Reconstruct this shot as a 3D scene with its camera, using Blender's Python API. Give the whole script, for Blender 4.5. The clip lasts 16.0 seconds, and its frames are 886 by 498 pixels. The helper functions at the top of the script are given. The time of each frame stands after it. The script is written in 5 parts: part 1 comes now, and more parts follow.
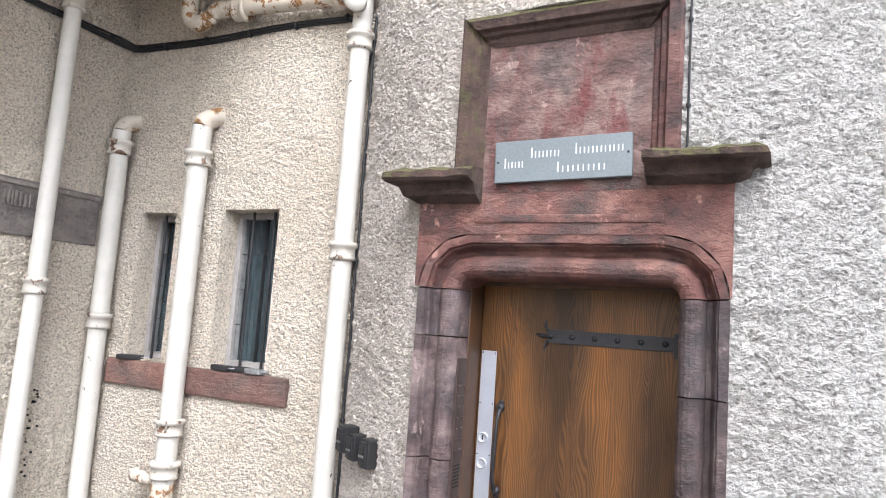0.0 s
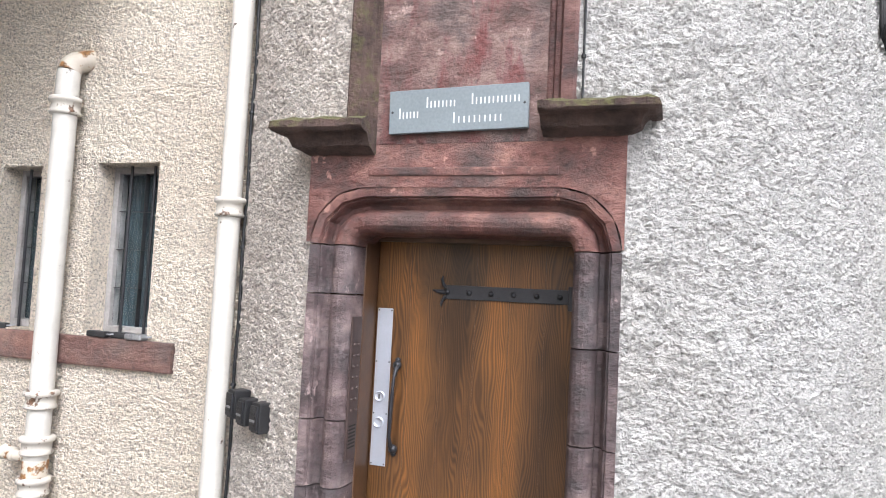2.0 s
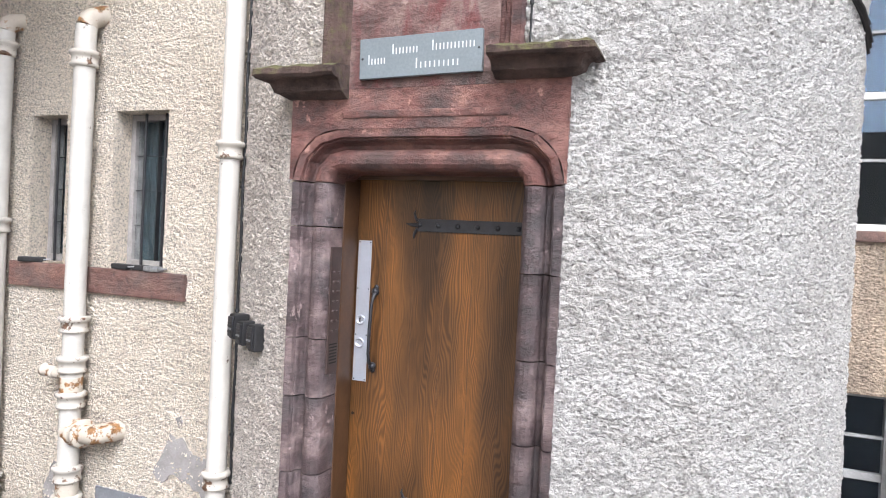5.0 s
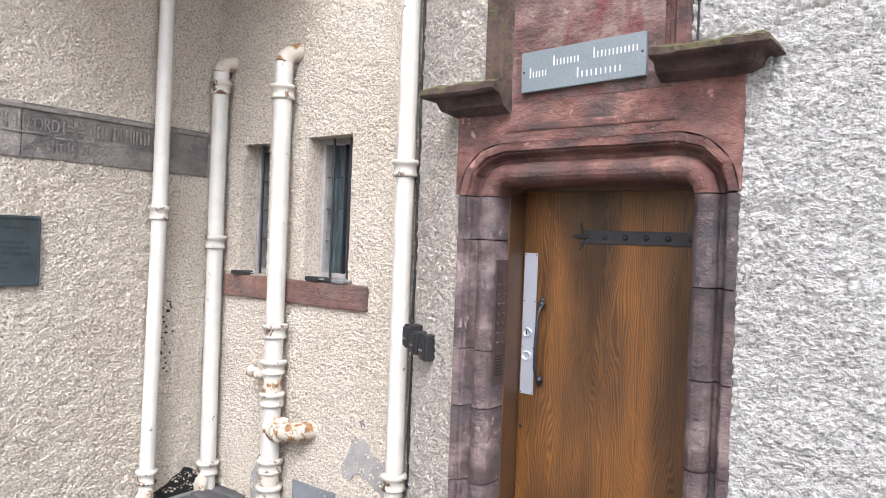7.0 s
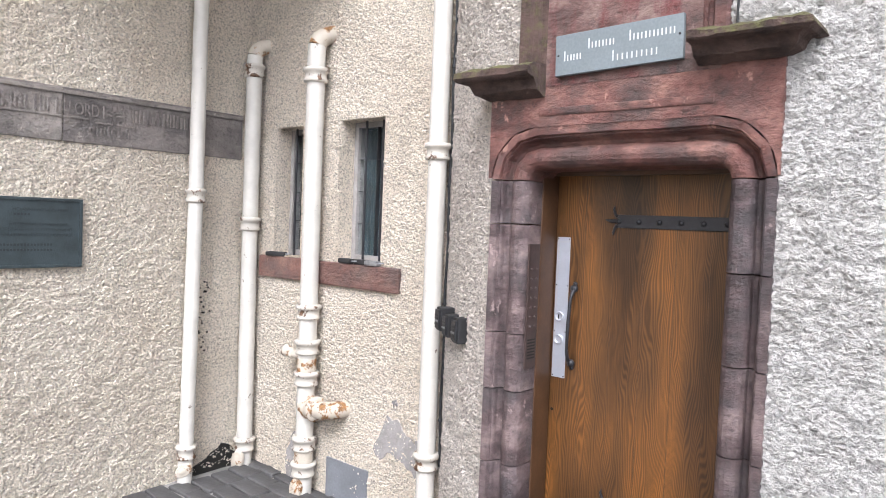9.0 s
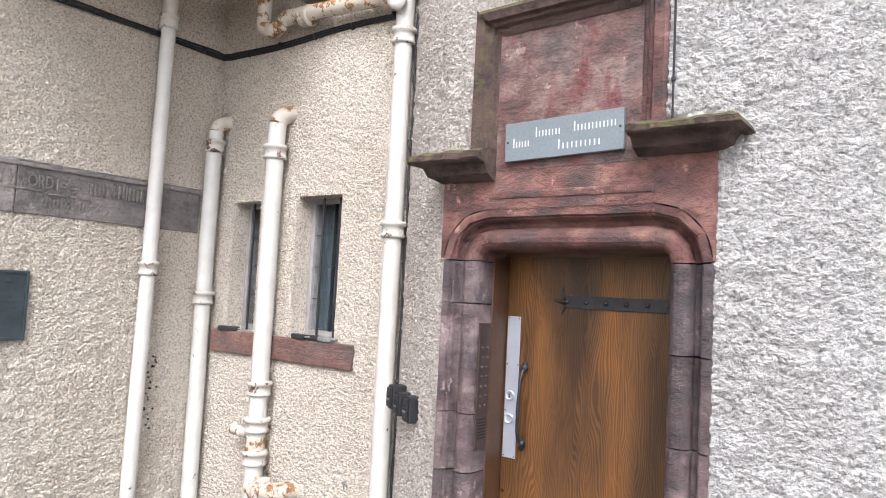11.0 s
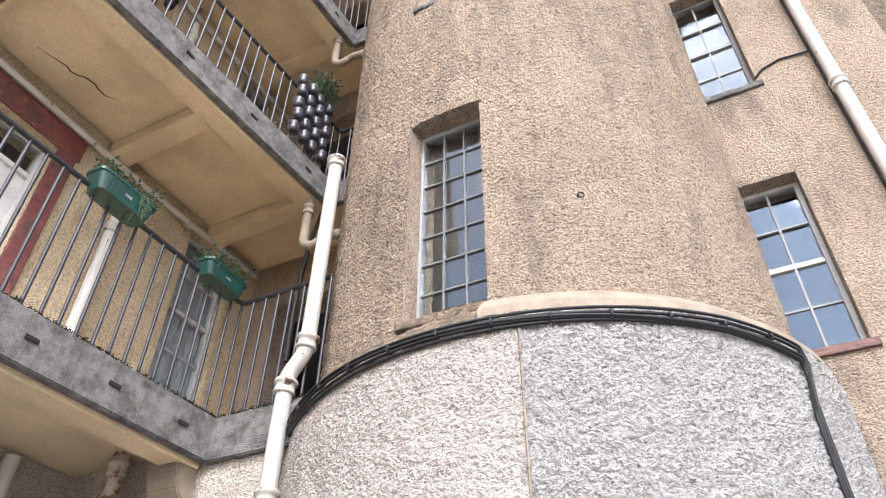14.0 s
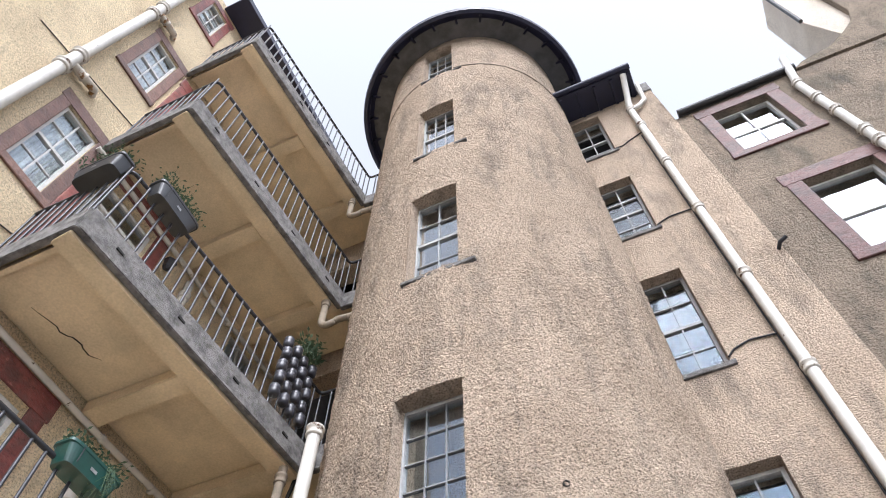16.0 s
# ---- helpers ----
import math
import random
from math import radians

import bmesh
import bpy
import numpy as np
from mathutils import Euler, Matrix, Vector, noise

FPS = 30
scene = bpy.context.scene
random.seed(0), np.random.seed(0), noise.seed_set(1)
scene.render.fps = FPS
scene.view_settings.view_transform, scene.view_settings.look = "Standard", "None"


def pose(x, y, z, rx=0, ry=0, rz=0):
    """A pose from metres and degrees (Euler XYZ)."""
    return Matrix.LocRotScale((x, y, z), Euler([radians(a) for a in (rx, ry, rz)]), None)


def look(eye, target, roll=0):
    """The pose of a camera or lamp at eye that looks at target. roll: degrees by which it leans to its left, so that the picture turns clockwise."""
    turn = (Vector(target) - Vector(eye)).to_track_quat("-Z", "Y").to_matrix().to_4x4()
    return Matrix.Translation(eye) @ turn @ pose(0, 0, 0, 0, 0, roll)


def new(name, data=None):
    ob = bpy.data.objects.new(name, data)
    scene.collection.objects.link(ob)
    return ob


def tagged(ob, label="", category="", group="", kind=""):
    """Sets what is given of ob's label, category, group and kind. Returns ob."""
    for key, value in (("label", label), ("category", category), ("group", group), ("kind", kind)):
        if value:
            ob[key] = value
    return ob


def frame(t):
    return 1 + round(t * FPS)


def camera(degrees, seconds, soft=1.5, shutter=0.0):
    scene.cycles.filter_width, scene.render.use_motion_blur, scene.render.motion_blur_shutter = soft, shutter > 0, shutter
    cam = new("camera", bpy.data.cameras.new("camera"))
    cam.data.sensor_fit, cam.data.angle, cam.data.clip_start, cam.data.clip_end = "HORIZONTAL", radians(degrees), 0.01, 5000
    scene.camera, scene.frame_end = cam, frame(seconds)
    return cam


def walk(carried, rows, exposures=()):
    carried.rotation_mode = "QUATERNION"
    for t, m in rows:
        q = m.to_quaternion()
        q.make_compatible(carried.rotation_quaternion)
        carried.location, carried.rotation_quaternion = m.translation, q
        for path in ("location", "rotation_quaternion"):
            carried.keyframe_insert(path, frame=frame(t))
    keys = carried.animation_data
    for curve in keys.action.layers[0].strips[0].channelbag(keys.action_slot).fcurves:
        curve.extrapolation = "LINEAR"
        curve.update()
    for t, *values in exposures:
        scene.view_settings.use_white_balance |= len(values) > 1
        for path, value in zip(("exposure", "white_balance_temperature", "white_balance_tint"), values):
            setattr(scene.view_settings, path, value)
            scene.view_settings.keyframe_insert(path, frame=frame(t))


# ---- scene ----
cam = camera(65.3, 16.0, soft=1.0)
SIZE = 0.85     # the plan below is drawn larger than life by 1 / SIZE
PATH = [
    (0, (-0.285, 0.012, 1.752), (-1.174, 1.791, 1.97), 4.0),
    (0.5, (-0.3, 0.043, 1.772), (-1.044, 1.869, 2.108), 3.5),
    (1, (-0.296, 0.087, 1.78), (-0.952, 1.946, 2.115), 3.2),
    (1.5, (-0.302, 0.133, 1.782), (-0.922, 2.013, 2.067), 3.2),
    (2, (-0.29, 0.129, 1.733), (-0.919, 2.023, 1.857), 2.9),
    (2.5, (-0.302, 0.131, 1.707), (-0.937, 2.028, 1.687), 3.7),
    (3, (-0.318, 0.101, 1.644), (-0.952, 1.994, 1.53), 4.8),
    (3.2, (-0.306, 0.088, 1.652), (-0.951, 1.975, 1.501), 5.1),
    (5.3, (0.211, -0.033, 1.671), (-0.566, 1.809, 1.708), 2.4),
    (5.5, (0.226, -0.036, 1.669), (-0.553, 1.802, 1.793), 1.5),
    (6, (0.317, 0.043, 1.696), (-0.741, 1.736, 1.823), 2.8),
    (6.5, (0.325, 0.06, 1.693), (-0.826, 1.695, 1.743), 2.6),
    (7, (0.289, 0.042, 1.675), (-0.936, 1.622, 1.658), 2.2),
    (7.5, (0.284, 0.037, 1.679), (-0.993, 1.575, 1.613), 2.1),
    (8, (0.278, 0.02, 1.672), (-1.011, 1.547, 1.589), 2.3),
    (8.2, (0.274, 0.015, 1.679), (-1.015, 1.541, 1.587), 2.2),
    (10.3, (0.332, 0.016, 1.714), (-0.925, 1.571, 1.715), 2.5),
    (10.5, (0.339, -0.005, 1.719), (-0.902, 1.563, 1.744), 2.5),
    (11, (0.354, 0.005, 1.737), (-0.853, 1.594, 1.869), 3.0),
    (11.5, (0.366, -0.001, 1.766), (-0.793, 1.596, 2.09), 3.5),
    (12, (0.362, -0.007, 1.873), (-0.715, 1.584, 2.427), 3.3),
    (12.5, (0.36, 0.01, 1.934), (-0.608, 1.57, 2.727), 3.1),
    (13, (0.371, -0.011, 2.029), (-0.494, 1.511, 2.997), 2.2),
    (13.5, (0.371, -0.046, 2.123), (-0.4, 1.421, 3.243), 1.2),
    (14, (0.372, -0.088, 2.198), (-0.32, 1.289, 3.473), 0.4),
    (14.5, (0.414, -0.149, 2.258), (-0.22, 1.113, 3.674), 0.1),
    (15, (0.433, -0.229, 2.311), (-0.136, 0.907, 3.856), -0.2),
    (15.5, (0.435, -0.261, 2.319), (-0.062, 0.743, 3.975), 0.1),
    (16, (0.424, -0.28, 2.324), (0.011, 0.639, 4.051), 0.2),
]
walk(cam, [(t, look(Vector(eye) * SIZE, Vector(target) * SIZE, roll)) for t, eye, target, roll in PATH], [(0.0, 1.17, 6120, 12), (5.5, 1.11, 6120, 13), (12.0, 1.11, 6160, 14), (14.8, 1.15, 6200, 15), (16.0, 0.9, 6000, 13)])

# ---- light ----
world = bpy.data.worlds.new("overcast_sky")
scene.world = world
world.use_nodes = True
wn = world.node_tree.nodes
sky = wn.new("ShaderNodeTexSky")
sky.sky_type, sky.sun_disc = "NISHITA", False
sky.sun_elevation, sky.sun_rotation = radians(47), radians(151)
sky.air_density, sky.dust_density, sky.ozone_density = 1.0, 2.5, 1.0
pale = wn.new("ShaderNodeHueSaturation")
pale.inputs["Saturation"].default_value, pale.inputs["Value"].default_value = 0.18, 1.6
world.node_tree.links.new(sky.outputs[0], pale.inputs["Color"])
world.node_tree.links.new(pale.outputs[0], wn["Background"].inputs[0])
wn["Background"].inputs[1].default_value = 0.15
sun = new("sun", bpy.data.lights.new("sun", "SUN"))
sun.data.energy, sun.data.angle, sun.data.color = 1.35, radians(34), (1.0, 0.98, 0.95)
sun.matrix_world = look((3.4, -6.1, 7.4), (0, 0, 0))


# ---- materials ----
def material(name):
    m = bpy.data.materials.new(name)
    m.use_nodes = True
    n, l = m.node_tree.nodes, m.node_tree.links
    return m, n, l, n["Principled BSDF"]


def ramp(n, stops):
    r = n.new("ShaderNodeValToRGB")
    e = r.color_ramp.elements
    while len(e) < len(stops):
        e.new(0.5)
    for k, (p, c) in zip(e, stops):
        k.position = p
        k.color = (*c, 1) if len(c) == 3 else c
    return r


def tex_noise(n, l, co, scale, detail=4, rough=0.6, squash=None):
    t = n.new("ShaderNodeTexNoise")
    t.inputs["Scale"].default_value, t.inputs["Detail"].default_value, t.inputs["Roughness"].default_value = scale, detail, rough
    if squash:
        mp = n.new("ShaderNodeMapping")
        mp.inputs["Scale"].default_value = squash
        l.new(co, mp.inputs[0])
        co = mp.outputs[0]
    l.new(co, t.inputs["Vector"])
    return t.outputs["Fac"]


def mixed(n, l, fac, a, b, mode="MIX"):
    x = n.new("ShaderNodeMix")
    x.data_type, x.blend_type = "RGBA", mode
    for v, k in ((fac, 0), (a, 6), (b, 7)):
        if hasattr(v, "is_linked"):
            l.new(v, x.inputs[k])
        else:
            x.inputs[k].default_value = v if k == 0 else (*v, 1)
    return x.outputs[2]


def bumped(n, l, p, height, strength, distance):
    b = n.new("ShaderNodeBump")
    b.inputs["Strength"].default_value, b.inputs["Distance"].default_value = strength, distance
    l.new(height, b.inputs["Height"])
    l.new(b.outputs[0], p.inputs["Normal"])
    return b


def coords(n):
    return n.new("ShaderNodeTexCoord").outputs["Object"]


def plain(name, colour, rough=0.6, metal=0.0, wear=0.25, scale=9.0, bump=0.15, grain=60.0):
    """Paint, metal or plaster with patches, grain and fine relief."""
    m, n, l, p = material(name)
    co = coords(n)
    dark = tuple(c * (1 - wear) for c in colour)
    r1 = ramp(n, [(0.35, dark), (0.62, colour)])
    l.new(tex_noise(n, l, co, scale, 6), r1.inputs[0])
    fine = tex_noise(n, l, co, grain, 3)
    r2 = ramp(n, [(0.3, (0.82,) * 3), (0.7, (1.0,) * 3)])
    l.new(fine, r2.inputs[0])
    l.new(mixed(n, l, 1.0, r1.outputs[0], r2.outputs[0], "MULTIPLY"), p.inputs["Base Color"])
    p.inputs["Roughness"].default_value, p.inputs["Metallic"].default_value = rough, metal
    bumped(n, l, p, fine, bump, 0.004)
    return m


def harl(name, pale_c, mid_c, dirt_c, lump, depth, dirt_at=0.6, pit=0.42, grain=0.43):
    """Roughcast render: thrown pebbly lumps, weather stains in runs, shade painted into the hollows between the
    pebbles.
    """
    m, n, l, p = material(name)
    co = coords(n)
    fine = tex_noise(n, l, co, lump, 6, 0.62, (1, 1, 1.3))
    peb = tex_noise(n, l, co, lump * 0.45, 2, 0.5, (1, 1, 1.3))
    h = n.new("ShaderNodeMath")
    h.operation = "MULTIPLY_ADD"
    h.inputs[1].default_value = 0.8
    l.new(peb, h.inputs[0])
    l.new(fine, h.inputs[2])
    big = ramp(n, [(0.36, mid_c), (0.58, pale_c)])
    l.new(tex_noise(n, l, co, 1.3, 7, 0.65), big.inputs[0])
    runs = ramp(n, [(dirt_at, (0, 0, 0)), (dirt_at + 0.22, (1, 1, 1))])
    l.new(tex_noise(n, l, co, 1.7, 6, 0.7, (1.6, 1.6, 0.45)), runs.inputs[0])
    c1 = mixed(n, l, runs.outputs[0], big.outputs[0], dirt_c)
    # painted shade: hollows of the bump darkened, pebble tops a little lightened
    hollow_shade = ramp(n, [(grain - 0.1, (pit,) * 3), (grain + 0.015, (1.0,) * 3), (0.7, (1.12,) * 3)])
    l.new(fine, hollow_shade.inputs[0])
    c2 = mixed(n, l, 1.0, c1, hollow_shade.outputs[0], "MULTIPLY")
    # second painted shade, in the gaps between single stones
    stones = n.new("ShaderNodeTexVoronoi")
    stones.inputs["Scale"].default_value = lump * 0.9
    l.new(co, stones.inputs["Vector"])
    gap_shade = ramp(n, [(0.45, (1.05,) * 3), (0.8, (0.7 + 0.2 * pit,) * 3)])
    l.new(stones.outputs["Distance"], gap_shade.inputs[0])
    l.new(mixed(n, l, 1.0, c2, gap_shade.outputs[0], "MULTIPLY"), p.inputs["Base Color"])
    p.inputs["Roughness"].default_value = 0.95
    p.inputs["Specular IOR Level"].default_value = 0.15
    bumped(n, l, p, h.outputs[0], 1.0, depth)
    return m


def glass(name="window_glass", ior=1.58):
    m, n, l, p = material(name)
    p.inputs["Base Color"].default_value = (0.9, 0.95, 0.97, 1)
    p.inputs["Transmission Weight"].default_value = 1.0
    p.inputs["Roughness"].default_value = 0.0
    p.inputs["IOR"].default_value = ior
    # tint colours the reflections blue, as the sky itself is nearly white
    p.inputs["Specular Tint"].default_value = (0.6, 0.76, 1.0, 1)
    co = coords(n)
    bumped(n, l, p, tex_noise(n, l, co, 5, 0), 0.02, 0.01)
    return m


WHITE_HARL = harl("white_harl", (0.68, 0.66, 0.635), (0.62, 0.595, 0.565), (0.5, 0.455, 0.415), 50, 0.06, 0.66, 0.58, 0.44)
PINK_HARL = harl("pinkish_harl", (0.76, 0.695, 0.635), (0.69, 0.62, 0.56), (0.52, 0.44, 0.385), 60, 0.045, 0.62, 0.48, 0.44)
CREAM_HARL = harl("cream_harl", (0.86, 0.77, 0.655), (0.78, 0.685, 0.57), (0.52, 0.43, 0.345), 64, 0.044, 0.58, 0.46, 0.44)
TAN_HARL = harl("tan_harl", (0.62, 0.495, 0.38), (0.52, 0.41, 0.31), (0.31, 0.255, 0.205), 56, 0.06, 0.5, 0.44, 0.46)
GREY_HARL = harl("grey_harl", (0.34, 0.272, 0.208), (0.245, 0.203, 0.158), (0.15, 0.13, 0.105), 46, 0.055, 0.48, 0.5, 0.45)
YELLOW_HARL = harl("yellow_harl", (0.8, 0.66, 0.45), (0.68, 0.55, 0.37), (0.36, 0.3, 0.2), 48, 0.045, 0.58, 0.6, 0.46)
CREAM_PAINT = plain("cream_soffit_paint", (0.76, 0.615, 0.41), 0.8, 0, 0.25, 1.6, 0.2, 40)
CONCRETE = plain("weathered_concrete", (0.3, 0.29, 0.27), 0.9, 0, 0.6, 4.0, 0.6, 35)
LEDGE = plain("band_render", (0.33, 0.27, 0.205), 0.9, 0, 0.3, 5, 0.5, 60)
OAK = plain("oak_plain", (0.22, 0.11, 0.035), 0.5)
PIPE = plain("white_pipe_paint", (0.74, 0.71, 0.66), 0.45, 0, 0.14, 5, 0.15, 40)
BLACK = plain("black_cable", (0.014, 0.014, 0.016), 0.65, 0, 0.3, 20, 0.2, 90)
IRON = plain("black_iron", (0.035, 0.035, 0.04), 0.45, 0.4, 0.3, 20, 0.4, 120)
RAIL = plain("railing_paint", (0.04, 0.041, 0.05), 0.36, 0.1, 0.3, 14, 0.2, 90)
WOODWHITE = plain("white_window_paint", (0.6, 0.595, 0.58), 0.5, 0, 0.2, 8, 0.2, 60)
# lightened on purpose, so unseen ground throws light on walls and soffits
PAVING = plain("pale_bounce_paving", (0.34, 0.33, 0.315), 0.8, 0, 0.4, 2, 0.5, 40)
SLATE = plain("dark_paving", (0.1, 0.098, 0.1), 0.6, 0, 0.5, 3, 0.5, 40)
NAVY = plain("dark_blue_eaves_paint", (0.012, 0.014, 0.042), 0.5, 0, 0.3, 5, 0.2, 50)
# near-black stands in for unlit rooms behind windows and passages
DARKROOM = plain("room_darkening_lining", (0.05, 0.045, 0.04), 0.9)
GLASS = glass()
# same glass, reflections weakened in place of darker surroundings to mirror
DIM_GLASS = glass("dim_window_glass", 1.28)


# ---- mesh helpers ----
def thing(name, label, category, group="", kind="", at=(0, 0, 0)):
    ob = new(name)
    ob.location = at
    ob.empty_display_size = 0.1
    return tagged(ob, label, category, group, kind)


def link(name, mesh, mat, parent=None, label="", smooth=False):
    ob = new(name, mesh)
    if mat and not mesh.materials:
        mesh.materials.append(mat)
    if smooth:
        mesh.shade_smooth()
    if parent:
        ob.parent = parent
    if label:
        ob["label"] = label
    return ob


def part(name, bm, mat, parent=None, label="", smooth=False):
    mesh = bpy.data.meshes.new(name)
    bm.to_mesh(mesh)
    bm.free()
    return link(name, mesh, mat, parent, label, smooth)


def box(bm, x0, x1, y0, y1, z0, z1, bevel=0.0):
    m = Matrix.Translation(((x0 + x1) / 2, (y0 + y1) / 2, (z0 + z1) / 2)) @ Matrix.Diagonal((x1 - x0, y1 - y0, z1 - z0, 1))
    vs = bmesh.ops.create_cube(bm, size=1, matrix=m)["verts"]
    if bevel:
        es = list({e for v in vs for e in v.link_edges})
        bmesh.ops.bevel(bm, geom=es, offset=bevel, segments=2, affect="EDGES", profile=0.6)
    return bm


def boxed(*a, bevel=0.0):
    return box(bmesh.new(), *a, bevel=bevel)


def lathe(bm, rings, m=Matrix(), seg=20, cap=True):
    """Rings of (radius, height) round the local z axis."""
    loops = []
    for r, z in rings:
        loops.append([bm.verts.new(m @ Vector((r * math.cos(2 * math.pi * k / seg), r * math.sin(2 * math.pi * k / seg), z))) for k in range(seg)])
    for a, b in zip(loops, loops[1:]):
        for k in range(seg):
            bm.faces.new((a[k], a[(k + 1) % seg], b[(k + 1) % seg], b[k]))
    if cap:
        bm.faces.new([bm.verts.new(v.co) for v in loops[0][::-1]])
        bm.faces.new([bm.verts.new(v.co) for v in loops[-1]])
    return bm


def tube(bm, pts, r, seg=14, cap=True):
    """A round bar along points; a radius, or one for each point."""
    pts = [Vector(p) for p in pts]
    rs = r if isinstance(r, (list, tuple)) else [r] * len(pts)
    up = Vector((0.13, 0.29, 0.94))
    loops, side = [], None
    for i, p in enumerate(pts):
        d = (pts[min(i + 1, len(pts) - 1)] - pts[max(i - 1, 0)]).normalized()
        side = d.cross(up) if side is None else side - d * side.dot(d)
        side = (d.cross(Vector((1, 0, 0))) if side.length < 1e-4 else side).normalized()
        other = d.cross(side)
        loops.append([bm.verts.new(p + rs[i] * (math.cos(2 * math.pi * k / seg) * side + math.sin(2 * math.pi * k / seg) * other)) for k in range(seg)])
    for a, b in zip(loops, loops[1:]):
        for k in range(seg):
            bm.faces.new((a[k], a[(k + 1) % seg], b[(k + 1) % seg], b[k]))
    if cap:
        bm.faces.new([bm.verts.new(v.co) for v in loops[0][::-1]])
        bm.faces.new([bm.verts.new(v.co) for v in loops[-1]])
    return bm


def bend(a, corner, b, r, n=7):
    """Points of a rounded corner of the given radius between a and b."""
    a, corner, b = Vector(a), Vector(corner), Vector(b)
    p, q = corner + (a - corner).normalized() * r, corner + (b - corner).normalized() * r
    return [p.lerp(corner, t).lerp(corner.lerp(q, t), t) for t in (k / n for k in range(n + 1))]


def steps(a, b, d, extra):
    s = set(np.linspace(a, b, max(2, int(round((b - a) / d)) + 1)).round(5)) | {round(e, 5) for e in extra if a < e < b}
    out = []
    for v in sorted(s):
        if out and v - out[-1] < d * 0.3:
            if v in extra or round(v, 5) in {round(e, 5) for e in extra}:
                if out[-1] not in {round(e, 5) for e in extra} and len(out) > 1:
                    out[-1] = v
                    continue
            else:
                continue
        out.append(v)
    if out[-1] != round(b, 5):
        out.append(b)
    return out


def sheet(name, at, u, v, holes, depth, mat, du, dv, lumps=0.0, lump_scale=14.0, parent=None, label="", smooth=True):
    """A wall on the surface at(u, v, d): d metres behind its face. Holes (u0, u1, v0, v1) go through it. lumps: relief of the face."""
    hu, hv = [e for h in holes for e in h[:2]], [e for h in holes for e in h[2:]]
    inside = lambda a, b: any(h[0] < a < h[1] and h[2] < b < h[3] for h in holes)  # noqa: E731
    verts, faces = [], []
    for d, us, vs in ((0.0, steps(*u, du, hu), steps(*v, dv, hv)), (depth, steps(*u, max(du, 0.12), hu), steps(*v, max(dv, 0.6), hv))):
        base = len(verts)
        for b in vs:
            for a in us:
                p = Vector(at(a, b, d))
                if d == 0 and lumps:
                    q = Vector((p.x, p.y, p.z * 1.3)) * lump_scale
                    w = noise.noise(q * 0.7) * 0.9
                    f = noise.voronoi(q + Vector((w, -w, 0.6 * w)))[0]
                    h = min(1.0, (f[1] - f[0]) * 2.4) ** 0.7 - 0.75 * f[0] + 0.7 * noise.noise(q * 0.3)
                    p = p + (p - Vector(at(a, b, 1.0))).normalized() * lumps * h
                verts.append(p)
        w = len(us)
        for j in range(len(vs) - 1):
            for i in range(w - 1):
                if not inside((us[i] + us[i + 1]) / 2, (vs[j] + vs[j + 1]) / 2):
                    k = base + j * w + i
                    faces.append((k, k + 1, k + w + 1, k + w) if d == 0 else (k, k + w, k + w + 1, k + 1))
    solid = lambda a, b: u[0] < a < u[1] and v[0] < b < v[1] and not inside(a, b)  # noqa: E731
    for h in list(holes) + [(u[0], u[1], v[0], v[1])]:
        us, vs = steps(h[0], h[1], 0.1, hu), steps(h[2], h[3], 0.3, hv)
        ring = [(a, h[2]) for a in us] + [(h[1], b) for b in vs[1:]] + [(a, h[3]) for a in us[::-1][1:]] + [(h[0], b) for b in vs[::-1][1:-1]]
        for (a0, b0), (a1, b1) in zip(ring, ring[1:] + ring[:1]):
            m, e = ((a0 + a1) / 2, (b0 + b1) / 2), 0.004
            sides = [solid(m[0], m[1] + k * e) if b0 == b1 else solid(m[0] + k * e, m[1]) for k in (1, -1)]
            if sides[0] != sides[1]:
                i = len(verts)
                verts += [Vector(at(a0, b0, -lumps * 0.3)), Vector(at(a1, b1, -lumps * 0.3)), Vector(at(a1, b1, depth)), Vector(at(a0, b0, depth))]
                faces.append((i, i + 1, i + 2, i + 3))
    mesh = bpy.data.meshes.new(name)
    mesh.from_pydata(verts, [], faces)
    if smooth and lumps:
        mesh.shade_smooth()
    return link(name, mesh, mat, parent, label)


# ---- the plan ----
AX, BY, CY = -4.75, 3.48, 5.0           # faces of the gallery house, the low back wall and the far wall
XL = AX + 0.005
TX, TY, RLO, RUP = -1.13, 4.88, 2.02, 1.85   # the stair tower's axis and its radii below and above the band
FLOORS = (4.12, 7.27, 10.23, 13.44)         # undersides of the four galleries


def on_a(u, v, d):
    return (AX - d, u, v)


def on_b(u, v, d):
    return (u, BY + d, v)


def on_c(u, v, d):
    return (u, CY + d, v)


def on_tower(r):
    return lambda u, v, d: (TX + (r - d) * math.sin(u / r), TY - (r - d) * math.cos(u / r), v)


def arc(x, r):
    """Length along the tower's face to the place whose x is given."""
    return r * math.asin((x - TX) / r)


def structure(ob, label, category="wall"):
    return tagged(ob, label, category, kind="structure")


def ground_height(x, y):
    return -0.45 + 0.02 * math.sin(x * 1.7) * math.sin(y * 1.3)


# ground: unseen beyond the setts, kept paler than them to bounce light
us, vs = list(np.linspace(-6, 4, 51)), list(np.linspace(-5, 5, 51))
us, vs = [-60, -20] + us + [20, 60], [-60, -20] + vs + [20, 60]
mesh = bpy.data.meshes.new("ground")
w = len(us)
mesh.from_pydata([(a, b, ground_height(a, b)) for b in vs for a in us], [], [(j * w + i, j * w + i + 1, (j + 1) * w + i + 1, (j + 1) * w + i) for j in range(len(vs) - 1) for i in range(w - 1)])
